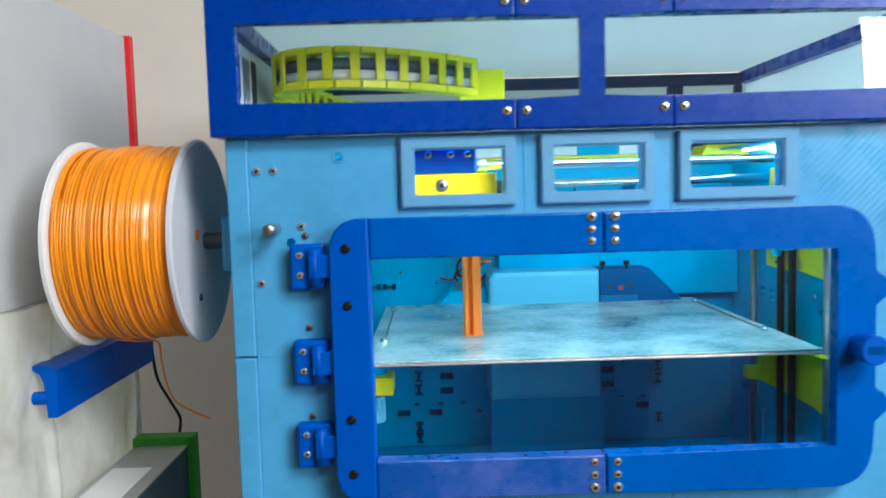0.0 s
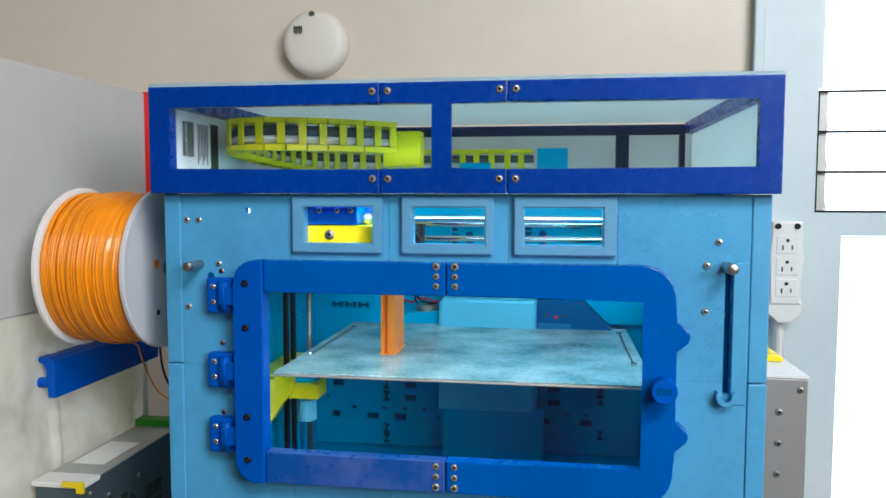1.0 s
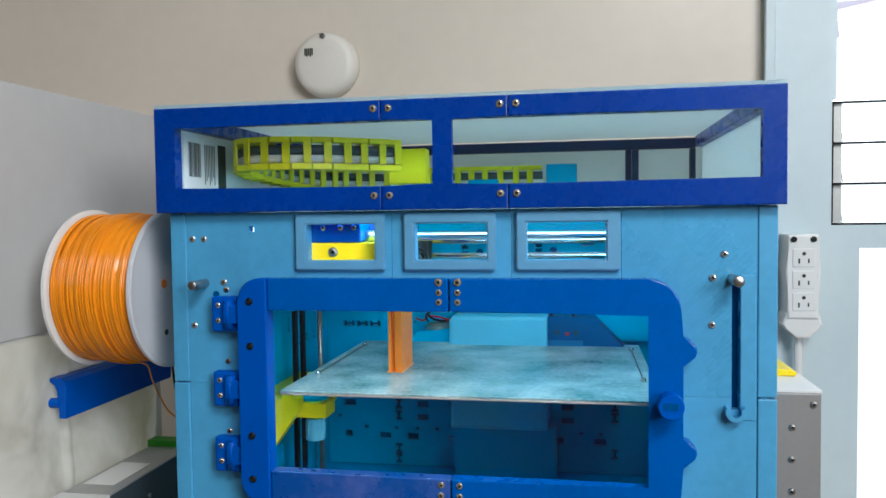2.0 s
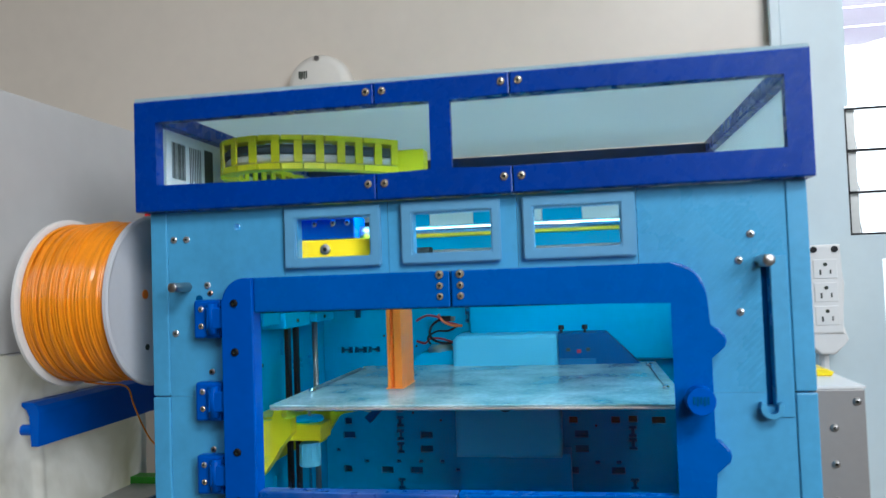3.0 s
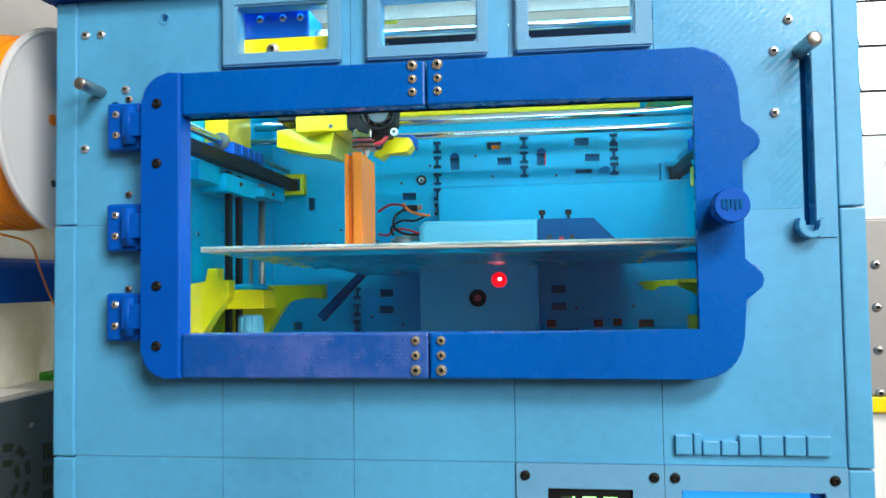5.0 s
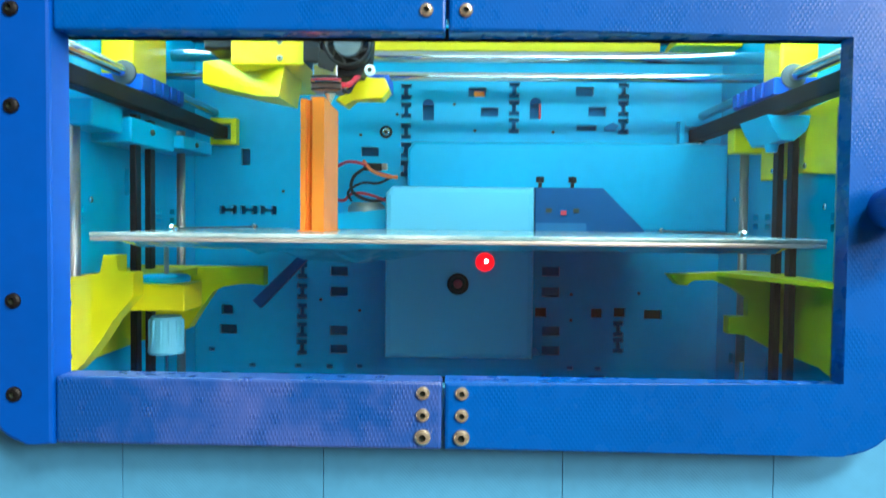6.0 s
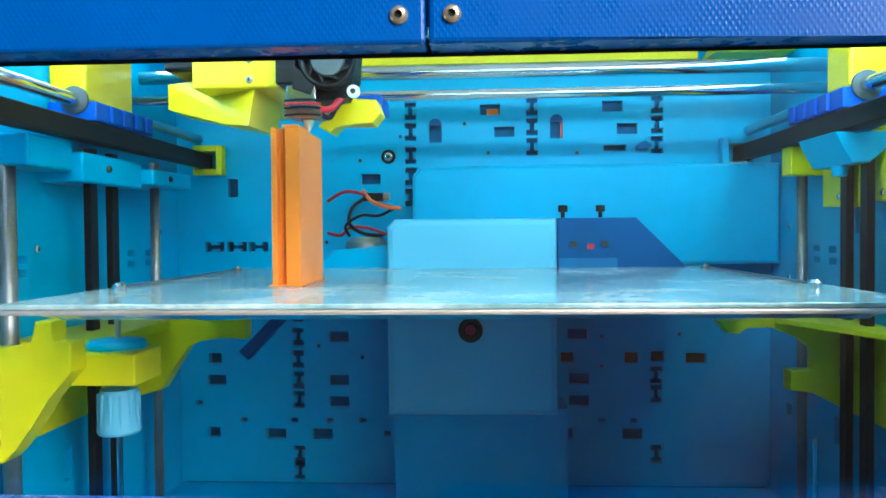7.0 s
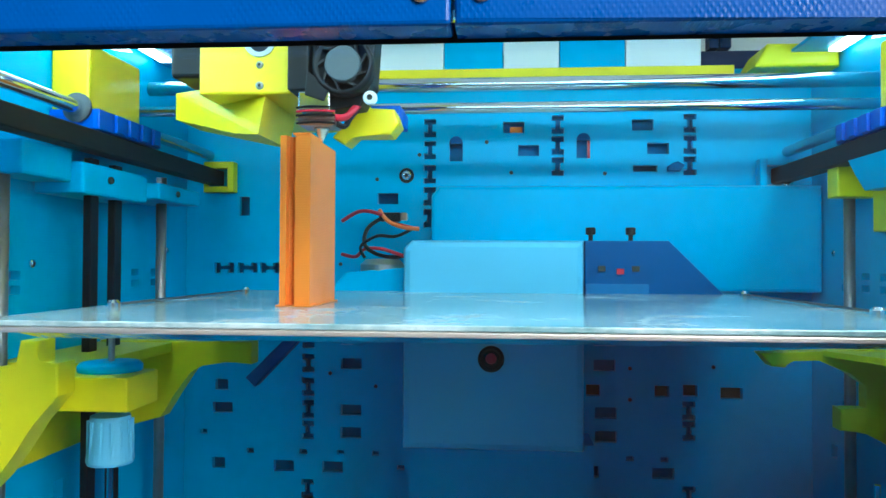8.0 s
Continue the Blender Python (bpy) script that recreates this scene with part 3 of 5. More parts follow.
# windings: a wavy wound surface made of separate turns
bm = bmesh.new()
random.seed(9)
x = 0.0016
k = 0
while x < 0.086:
    r0 = 0.0773 + 0.0006 * math.sin(k * 0.9) + random.uniform(-0.0004, 0.0004) + (0.0012 if 0.03 < x < 0.05 else 0)
    ph = random.uniform(0, 6.28)
    sl = random.uniform(-0.0022, 0.0022)
    ring = []
    n = 64
    for i in range(n):
        a = 2 * math.pi * i / n
        rr = r0 + 0.0006 * math.sin(a * 2 + ph)
        xx = x + sl * math.sin(a + ph)
        ring.append((a, rr, xx))
    secs = []
    for a, rr, xx in ring:
        sec = []
        for q in range(6):
            b = 2 * math.pi * q / 6
            sec.append(bm.verts.new((min(max(xx + 0.0011 * math.cos(b), 0.0004), 0.0868), (rr + 0.0011 * math.sin(b)) * math.cos(a), (rr + 0.0011 * math.sin(b)) * math.sin(a))))
        secs.append(sec)
    for i in range(n):
        for q in range(6):
            bm.faces.new((secs[i][q], secs[(i + 1) % n][q], secs[(i + 1) % n][(q + 1) % 6], secs[i][(q + 1) % 6]))
    x += random.uniform(0.0011, 0.0015)
    k += 1
add_lathe(bm, [(0.0776, 0.0004), (0.0776, 0.0868)], TX, 64)
tagged(part("wound_filament", bm, FILAMENT, spool, "orange wound filament", True), kind="stuff")
part("loose_filament", tube([(0.016, -0.01, -0.079), (0.030, 0.0, -0.083), (0.036, 0.030, -0.090), (0.031, 0.050, -0.112), (0.026, 0.075, -0.140), (0.030, 0.09, -0.162), (0.060, 0.09, -0.178)], 0.0009, 8), FILAMENT, spool)

# ---------- the machine ----------
machine = thing("printer", "large sky-blue enclosed 3d printer with cobalt blue door", "3d printer", at=(0, 0, 0))
PX0, PX1, PZ0, PZ1 = 0.008, 0.556, 0.872, 1.357
G = 0.0002
# front panels with seams
pilot = (0.0880, 0.0930, 1.3390, 1.3440)
latch_slot = (0.5195, 0.5260, 1.184, 1.293)
door_hole = (0.104, 0.458, 1.112, 1.277)
small = [(0.146, 0.211, 1.312, 1.345), (0.248, 0.313, 1.312, 1.345), (0.348, 0.416, 1.312, 1.345)]
cols = [0.0245, 0.1335, 0.226, 0.3345, 0.429, 0.540]
for a, b in zip(cols, cols[1:]):
    part("front_panel", plate(a + G, b - G, 1.0325 + G, 1.1950 - 0.0001, 0.0, 0.010, [door_hole, latch_slot]), SKY, machine)
    part("front_panel", plate(a + G, b - G, 1.1950 + 0.0001, PZ1, 0.0, 0.010, [door_hole, latch_slot, pilot, *small]), SKY_HATCH if a > 0.42 else SKY, machine)
for a, b in zip(cols, cols[1:]):
    if a < 0.33:
        part("front_panel", box(a + G, b - G, 0.0, 0.010, PZ0, 1.0325 - G), SKY, machine)
led_panel = part("display_panel", plate(0.3345 + G, 0.429 - G, PZ0, 1.0325 - G, -0.0015, 0.010, [(0.355, 0.409, 0.990, 1.0165)]), SKY_TRIM, machine, "pale blue panel with green digits")
lcd_panel = part("display_panel", plate(0.429 + G, 0.540 - G, PZ0, 1.0325 - G, -0.0015, 0.010, [(0.4395, 0.5265, 0.974, 1.0165)]), SKY_TRIM, machine, "pale blue panel with lit blue screen")
for x0, x1 in ((PX0, 0.0245), (0.540, PX1)):
    for z0, z1, px in ((PZ0, 1.031, 0.0), (1.032, 1.1945, 0.0006), (1.1955, PZ1, 0.0)):
        part("corner_strip", box(x0 + G, x1 - G, -0.001 - px, 0.02, z0, z1, bevel=0.0012), SKY, machine)
# sides, base, back of the body
side_holes = []
for y in (0.10, 0.135, 0.165, 0.275, 0.30, 0.33):
    side_holes += [(y, y + 0.011, 1.183, 1.188), (y, y + 0.011, 1.191, 1.196)]
side_holes += [(0.24, 0.248, 1.205, 1.226), (0.12, 0.127, 1.215, 1.235), (0.33, 0.340, 1.09, 1.105), (0.27, 0.277, 1.06, 1.08), (0.21, 0.219, 1.05, 1.07), (0.35, 0.36, 1.06, 1.07)]
part("side_wall", plate(0.0205, 0.405, PZ0, PZ1, PX0 + 0.014, PX0 + 0.020, side_holes, "x"), SKY_IN, machine)
part("side_wall", plate(0.0205, 0.405, PZ0, PZ1, PX1 - 0.020, PX1 - 0.014, side_holes, "x"), SKY_IN, machine)
part("side_skin", box(PX0 + 0.001, PX0 + 0.0135, 0.0205, 0.405, PZ0, PZ1), SKY, machine)
part("side_skin", box(PX1 - 0.0135, PX1 - 0.001, 0.0205, 0.405, PZ0, PZ1), SKY, machine)
part("base", box(PX0 + 0.021, PX1 - 0.021, 0.0105, 0.392, PZ0, PZ0 + 0.02), SKY_IN, machine)
part("base_shelf", box(PX0 + 0.021, PX1 - 0.021, 0.0105, 0.392, 0.985, 0.990), SKY_IN, machine, "blue chamber floor")

# back wall, with its slots and interlocking joints
BW = 0.393
bh = []


def slot(cx, cz, w=0.017, h=0.009):
    bh.append((cx - w / 2, cx + w / 2, cz - h / 2, cz + h / 2))


for cx, cz in ((0.199, 1.254), (0.302, 1.312), (0.314, 1.293), (0.405, 1.313), (0.417, 1.294), (0.1695, 1.138), (0.1695, 1.118), (0.1695, 1.080), (0.1695, 1.0615), (0.061, 1.080), (0.1135, 1.033), (0.1545, 1.033), (0.375, 1.140), (0.375, 1.120), (0.376, 1.082), (0.376, 1.063), (0.421, 1.035), (0.474, 1.0995)):
    slot(cx, cz)
for cx, cz in ((0.060, 1.099), (0.058, 1.034), (0.366, 1.100), (0.420, 1.100), (0.442, 1.101), (0.365, 1.035)):
    slot(cx, cz, 0.011, 0.009)
slot(0.407, 1.278, 0.019, 0.005)
for cx, cz in ((0.211, 1.034), (0.085, 1.045), (0.130, 1.045), (0.161, 1.045), (0.190, 1.045), (0.395, 1.046), (0.422, 1.046), (0.045, 1.06)):
    slot(cx, cz, 0.006, 0.004)
slot(0.078, 1.248, 0.009, 0.016)
slot(0.255, 1.292, 0.011, 0.015)
slot(0.358, 1.294, 0.011, 0.015)


def joint(cx, cz, upright=True):
    """An interlocking clip opening: two wide ends and a waist."""
    w, h = (0.010, 0.0045) if upright else (0.0055, 0.0085)
    if upright:
        bh.append((cx - w / 2, cx + w / 2, cz + 0.003, cz + 0.003 + h))
        bh.append((cx - w / 2, cx + w / 2, cz - 0.003 - h, cz - 0.003))
        bh.append((cx - 0.002, cx + 0.002, cz - 0.0031, cz + 0.0031))
    else:
        bh.append((cx + 0.003, cx + 0.003 + w, cz - h / 2, cz + h / 2))
        bh.append((cx - 0.003 - w, cx - 0.003, cz - h / 2, cz + h / 2))
        bh.append((cx - 0.0031, cx + 0.0031, cz - 0.0015, cz + 0.0015))


for cz in (1.312, 1.294, 1.274, 1.256, 1.238):
    joint(0.2335, cz)
for cz in (1.314, 1.297, 1.280):
    joint(0.3375, cz)
    joint(0.442, cz)
for cz in (1.138, 1.118, 1.0985, 1.080, 1.063, 1.015, 1.0):
    joint(0.1335, cz)
for cz in (1.085, 1.069, 1.018):
    joint(0.441, cz)
for cx in (0.081, 0.100, 0.061):
    joint(cx, 1.1965, False)
part("back_wall", plate(PX0 + 0.0205, PX1 - 0.0205, 0.9905, PZ1, BW, BW + 0.006, bh), SKY_IN, machine)
# cover is darker blue than the walls, to paint the shade in the slots
part("back_cover", box(PX0 + 0.001, PX1 - 0.001, BW + 0.0125, BW + 0.0185, PZ0, PZ1), SLOT_BLUE, machine)
# dark arches drawn on the wall stand in for the holes' rounded tops
for (cx, cz) in ((0.255, 1.2995), (0.358, 1.3015)):
    part("slot_cap", prism([(cx - 0.0055, cz - 0.0005)] + [(cx + 0.0055, cz - 0.0005)] + arc(cx, cz, 0.0055, 0, 180, 8)[0:], BW - 0.0006, BW + 0.001), DUCT_BLUE, machine)
part("orange_tab", box(0.299, 0.309, BW + 0.004, BW + 0.009, 1.308, 1.313), ORANGE, machine, "orange tab behind a slot")
for cx, cz in ((0.366, 1.100), (0.421, 1.100), (0.442, 1.101), (0.474, 1.0995)):
    part("brown_tab", box(cx - 0.010, cx + 0.010, BW + 0.007, BW + 0.010, cz - 0.006, cz + 0.006), BROWN, machine, "brown board behind a slot")
part("side_cap", prism([(0.424, 1.2755), (0.434, 1.2755), (0.4375, 1.2805), (0.432, 1.2835), (0.4275, 1.2815), (0.424, 1.279)], BW - 0.003, BW - 0.0003, 0.0006), SLOT_BLUE, machine)
part("red_tab", box(0.3615, 0.3640, BW + 0.002, BW + 0.006, 1.287, 1.301), RED, machine)
part("washer", lathe([(0.0062, 0.0), (0.0062, 0.0008)], pose(0.2145, BW - 0.0002, 1.273) @ FACE, 24), BLACK, machine)
screw(machine, 0.2145, BW - 0.0011, 1.273, 0.0040, STEEL)
for x, z in ((0.19, 1.27), (0.225, 1.29), (0.115, 1.215), (0.16, 1.2), (0.30, 1.275), (0.375, 1.274), (0.28, 1.30), (0.152, 1.11), (0.19, 1.10), (0.395, 1.118), (0.395, 1.093), (0.46, 1.12)):
    part("pilot_hole", lathe([(0.0016, 0.0), (0.0016, 0.0008)], pose(x, BW - 0.0002, z) @ FACE, 10), INK, machine)
# boxed cover across the back, central block and its slanting dark duct
part("rear_cover", prism([(0.237, 1.180), (0.237, 1.254), (0.243, 1.262), (0.535, 1.262), (0.535, 1.180)], 0.370, 0.3925, 0.003), SKY_IN, machine, "sky blue boxed cover")
part("centre_block", prism([(0.221, 1.066), (0.221, 1.212), (0.227, 1.218), (0.352, 1.218), (0.352, 1.066)], 0.325, 0.3925, 0.005), SKY_PALE, machine, "pale blue control box")
part("centre_block", box(0.223, 0.362, 0.352, 0.3925, 0.9905, 1.0655), SKY_IN, machine)
duct = part("duct", prism([(0.3525, 1.218), (0.412, 1.218), (0.455, 1.175), (0.455, 1.172), (0.3525, 1.172)], 0.328, 0.3695, 0.001), DUCT_BLUE, machine, "dark blue slanting duct")
# thin lighter plate paints the soft sheen low on the duct
part("duct_sheen", box(0.3535, 0.3975, 0.3265, 0.3279, 1.1725, 1.187), DUCT_SHEEN, duct)
for x in (0.357, 0.3855):
    part("thumb_screw", lathe([(0.0016, 0), (0.0016, 0.004), (0.0036, 0.0045), (0.0036, 0.009), (0.003, 0.0095)], pose(x, 0.332, 1.2182), 16), BLACK, duct)
for x, z in ((0.362, 1.196), (0.375, 1.194), (0.386, 1.196)):
    part("wire_end", box(x, x + 0.005, 0.3262, 0.328, z, z + 0.004), WIRE_RED if x == 0.375 else INK, duct)
# camera-like round eye and red pilot lamp on the block
eye1 = part("round_port", lathe([(0.0095, 0), (0.0095, 0.0025), (0.0075, 0.003), (0.006, 0.0005)], pose(0.2855, 0.325, 1.1325) @ FACE, 32), BLACK, machine, "black round port")
part("lens", lathe([(0.004, 0.0006), (0.003, 0.002), (0.0002, 0.0026)], pose(0.2855, 0.325, 1.1325) @ FACE, 20), WIRE_RED, eye1)
eye2 = part("pilot_lamp", lathe([(0.0085, 0), (0.008, 0.002), (0.005, 0.004), (0.0002, 0.005)], pose(0.309, 0.325, 1.152) @ FACE, 32), RED_LIT, machine, "lit red pilot lamp", True)
part("lamp_core", lathe([(0.0018, 0.0045), (0.0014, 0.0058), (0.0002, 0.0062)], pose(0.310, 0.325, 1.153) @ FACE, 16), RED_CORE, eye2)
# wires and motor in the corner behind the print
part("wire", tube([(0.164, 0.38, 1.235), (0.180, 0.37, 1.242), (0.196, 0.365, 1.240), (0.207, 0.37, 1.233), (0.222, 0.37, 1.229)], 0.0015), WIRE_RED, machine)
part("wire", tube([(0.196, 0.37, 1.243), (0.204, 0.362, 1.234), (0.216, 0.36, 1.229), (0.228, 0.365, 1.228)], 0.0016), WIRE_ORANGE, machine)
part("wire", tube([(0.200, 0.37, 1.238), (0.188, 0.365, 1.229), (0.186, 0.36, 1.216), (0.196, 0.36, 1.208), (0.212, 0.365, 1.206), (0.222, 0.37, 1.212)], 0.0016), BLACK, machine)
part("wire", tube([(0.165, 0.375, 1.208), (0.178, 0.365, 1.206), (0.186, 0.362, 1.212), (0.200, 0.36, 1.212), (0.218, 0.365, 1.206)], 0.0014), WIRE_RED, machine)
part("wire", tube([(0.222, 0.37, 1.228), (0.210, 0.362, 1.222), (0.196, 0.358, 1.222), (0.183, 0.36, 1.214), (0.186, 0.362, 1.205)], 0.0013), BLACK, machine)
part("wire_tie", box(0.2135, 0.219, 0.362, 0.368, 1.2345, 1.2405, bevel=0.001), COPPER, machine, "brown wire end")
part("connector", box(0.196, 0.213, 0.366, 0.374, 1.234, 1.241, bevel=0.001), BLACK, machine)
part("motor", lathe([(0.017, 0), (0.017, 0.010), (0.013, 0.014), (0.004, 0.0145)], pose(0.200, 0.362, 1.190), 32), DULL_STEEL, machine, "small round metal motor")
part("motor_bracket", prism([(0.158, 1.176), (0.175, 1.194), (0.221, 1.198), (0.221, 1.176)], 0.345, 0.3925, 0.001), SKY_IN, machine)

# alternating blocks along the top of the back wall
for (x0, x1), mat in zip(((0.12, 0.187), (0.1875, 0.246), (0.2465, 0.293), (0.2935, 0.337), (0.3375, 0.388), (0.3885, 0.446)), (SKY_IN, WHITE, SKY_IN, WHITE, SKY_IN, WHITE)):
    part("beam_block", box(x0, x1, 0.374, 0.392, 1.3549, 1.384, bevel=0.0008), mat, machine)
part("beam_strip", box(0.12, 0.470, 0.371, 0.392, 1.3465, 1.3545), YELLOW, machine, "yellow strip")
for x0, x1 in ((0.12, 0.245), (0.2935, 0.336), (0.0421, 0.10)):
    part("strip_tab", box(x0, x1, 0.372, 0.391, 1.3842, 1.388), YELLOW, machine)
part("yellow_cap", prism([(0.475, 1.345), (0.485, 1.362), (0.535, 1.362), (0.535, 1.345)], 0.34, 0.385, 0.002), LIME, machine)

# lit strips under the top edge, and a glowing block added so the front hole looks lit
part("led", box(0.0585, 0.0685, 0.058, 0.062, 1.3375, 1.3420, bevel=0.0005), STRIP_LIT, machine, "lit white block added behind the front hole")
part("light_strip", box(0.034, 0.042, 0.05, 0.33, 1.3525, 1.355), STRIP_LIT, machine, "lit white strip")
part("light_strip", box(0.523, 0.531, 0.05, 0.33, 1.3525, 1.355), STRIP_LIT, machine, "lit white strip")

for x0, x1 in ((0.0285, 0.064), (0.501, 0.5355)):
    part("top_rim", box(x0, x1, 0.0205, 0.372, 1.3552, 1.3572), SKY_IN, machine)
part("top_rim", box(0.0645, 0.5005, 0.0105, 0.030, 1.3552, 1.3572), SKY_IN, machine)

# ---------- gantry ----------
MX = 0.565                      # mirror: x -> MX - x


def both(build):
    """Builds a part on one side and again mirrored on the other."""
    for s in (False, True):
        build(lambda x: MX - x if s else x, s)


def side_parts(f, s):
    def bx(name, x0, x1, y0, y1, z0, z1, mat, bev=0.0, label="", parent=machine):
        a, b = sorted((f(x0), f(x1)))
        return part(name, box(a, b, y0, y1, z0, z1, bevel=bev), mat, parent, label)
    bx("rail_beam", 0.049, 0.061, 0.022, 0.392, 1.265, 1.277, BEAM, 0.001, "black metal rail")
    part("rail_rod", rod((f(0.048), 0.022, 1.2905), (f(0.048), 0.392, 1.2905), 0.0042), STEEL, machine, "", True)
    for x, y, r in ((0.0365, 0.145, 0.0048), (0.0395 if s else 0.0475, 0.305, 0.0036)):
        part("upright_rod", rod((f(x), y, 0.9905), (f(x), y, 1.262), r), ROD, machine, "", True)
    for x, y in ((0.0425 if s else 0.0515, 0.205), (0.039 if s else 0.0485, 0.238)):
        bx("upright_belt", x - 0.0024, x + 0.0024, y - 0.0045, y + 0.0045, 0.9905, 1.262, BLACK, 0.0006, "black upright belt")
    idl = bx("idler", 0.046, 0.0475, 0.385, 0.3925, 1.259, 1.284, LIME if not s else SKY_IN)
    bx("idler_side", 0.0665, 0.072, 0.383, 0.3925, 1.259, 1.284, LIME if not s else SKY_IN, 0.0006, "", idl)
    bx("idler_top", 0.0476, 0.0664, 0.383, 0.3925, 1.279, 1.284, LIME if not s else SKY_IN, 0, "", idl)
    bx("idler_base", 0.0476, 0.0664, 0.383, 0.3925, 1.259, 1.2636, LIME if not s else DULL_STEEL, 0, "", idl)
    # pale brackets that hold the uprights' tops
    if s:
        br = part("rod_bracket", prism([(0.4995, 1.2640), (0.5310, 1.2640), (0.5275, 1.2530), (0.5190, 1.2460), (0.5090, 1.2460), (0.5035, 1.2555)], 0.195, 0.247, 0.0012), SKY_IN, machine)
        part("bracket_foot", lathe([(0.005, 0.0), (0.004, -0.006), (0.002, -0.0065)], pose(0.5115, 0.216, 1.2458), 16), SKY_IN, br)
        part("idler_roller", lathe([(0.002, -0.006), (0.0042, -0.004), (0.0042, 0.004), (0.002, 0.006)], pose(0.512, 0.379, 1.2625), 20), STEEL, br, "steel idler roller", True)
    else:
        br = bx("rod_bracket", 0.0285, 0.058, 0.185, 0.262, 1.240, 1.258, SKY_IN, 0.0015)
        bx("bracket_nose", 0.0285, 0.052, 0.140, 0.1845, 1.246, 1.264, SKY_IN, 0.0015, "", br)
        bx("bracket_tail", 0.0285, 0.066, 0.2625, 0.33, 1.243, 1.254, SKY_IN, 0.0015, "", br)
        bx("bracket_rib", 0.0285, 0.036, 0.19, 0.325, 1.2585, 1.2625, SKY_IN, 0.001, "", br)
        for y in (0.20, 0.29):
            screw(br, f(0.0285) + (0.038 if not s else -0.038), y, 1.2485, 0.0022, INK, pose(0, 0, 0, 0, 90 if not s else -90, 0))
    for y, z in ((0.12, 1.205), (0.185, 1.20), (0.355, 1.21), (0.355, 1.17), (0.28, 1.225)):
        screw(machine, f(0.0285), y, z, 0.0025, STEEL, pose(0, 0, 0, 0, 90 if not s else -90, 0))
    # gantry end block
    eb = bx("gantry_end", 0.0285, 0.0555 if s else 0.0525, 0.200, 0.230 if s else 0.262, 1.2905, 1.330, YELLOW, 0.002, "yellow gantry end block")
    part("bearing", lathe([(0.0085, -0.002), (0.0085, 0.0), (0.0055, 0.001)], pose(f(0.048), 0.194, 1.2905) @ FACE, 24), HUB, eb)
    bx("blue_clamp", 0.030, 0.0610, 0.196, 0.275, 1.2780, 1.2900, NAVY_SMOOTH, 0.001, "blue clamp", eb)
    for k in range(4):
        bx("clamp_tooth", 0.0612, 0.0635, 0.212 + 0.016 * k, 0.221 + 0.016 * k, 1.2785, 1.2890, NAVY_SMOOTH, 0.0005, "", eb)
    # bed arm: on one side a front plate with a tab, on the other a stepped plate behind the belts
    if not s:
        front = [(0.0285, 1.149), (0.073, 1.153), (0.0735, 1.165), (0.082, 1.165), (0.082, 1.1545), (0.092, 1.1550), (0.092, 1.140), (0.080, 1.126), (0.071, 1.112), (0.062, 1.100), (0.056, 1.094), (0.047, 1.0915), (0.0285, 1.090)]
        arm = part("bed_arm", prism(front, 0.108, 0.122, 0.0012), LIME, machine, "yellow-green bed arm")
        rear = [(0.0285, 1.1495), (0.131, 1.1495), (0.131, 1.1350), (0.113, 1.1370), (0.098, 1.1345), (0.090, 1.1300), (0.080, 1.1150), (0.0705, 1.0995), (0.048, 1.0935), (0.0285, 1.088)]
        part("arm_rear_web", prism(rear, 0.258, 0.272, 0.001), LIME, arm)
        bx("arm_side", 0.0285, 0.0345, 0.1225, 0.2575, 1.090, 1.1485, LIME, 0, "", arm)
        bx("arm_floor", 0.0348, 0.1175, 0.1225, 0.1545, 1.1300, 1.1465, LIME, 0.0008, "", arm)
        bx("arm_top", 0.0348, 0.078, 0.1550, 0.2575, 1.1425, 1.1485, LIME, 0, "", arm)
        for z in (1.136, 1.104):
            screw(arm, f(0.052), 0.108, z, 0.0034, STEEL)
    else:
        step = [(0.448, 1.1485), (0.455, 1.1405), (0.4625, 1.1400), (0.467, 1.1450), (0.482, 1.1455), (0.500, 1.1370), (0.510, 1.1300), (0.510, 1.1160), (0.4945, 1.1160), (0.4945, 1.1030), (0.509, 1.1025), (0.527, 1.0920), (0.5360, 1.0890), (0.5360, 1.1500), (0.510, 1.1515), (0.494, 1.1505)]
        arm = part("bed_arm", prism(step, 0.246, 0.258, 0.001), LIME, machine, "yellow-green stepped bed arm")
        part("arm_side", prism([(0.110, 1.1460), (0.2455, 1.1500), (0.2455, 1.0900), (0.175, 1.0920), (0.150, 1.0860), (0.110, 1.0700)], 0.5300, 0.5362, 0.0008, "x"), LIME, arm)
        part("arm_top", prism([(0.484, 0.2455), (0.5298, 0.2455), (0.5298, 0.135), (0.521, 0.145), (0.500, 0.215)], 1.1470, 1.1505, 0.0006, "z"), LIME, arm)
    if not s:
        part("levelling_wheel", lathe([(0.0145, 0), (0.0155, 0.0015), (0.0155, 0.004), (0.014, 0.0055), (0.0085, 0.006)], pose(f(0.097), 0.145, 1.1455), 40), SKY_IN, arm, "blue levelling wheel", True)
        part("levelling_screw", rod((f(0.0975), 0.145, 1.142), (f(0.0975), 0.145, 1.1745), 0.0016), DULL_STEEL, arm)
        kn = lathe([(0.0085, 0.0), (0.0095, 0.0005), (0.0115, -0.022), (0.0108, -0.0235)], pose(f(0.097), 0.146, 1.1235), 28)
        part("lower_knob", kn, SKY_PALE, arm, "pale blue ribbed knob")
        for k in range(12):
            a = 2 * math.pi * k / 12
            share_at = pose(f(0.097) + 0.0101 * math.cos(a), 0.146 + 0.0101 * math.sin(a), 1.112)
            rib = lathe([(0.0012, -0.011), (0.0011, 0.010)], share_at, 6)
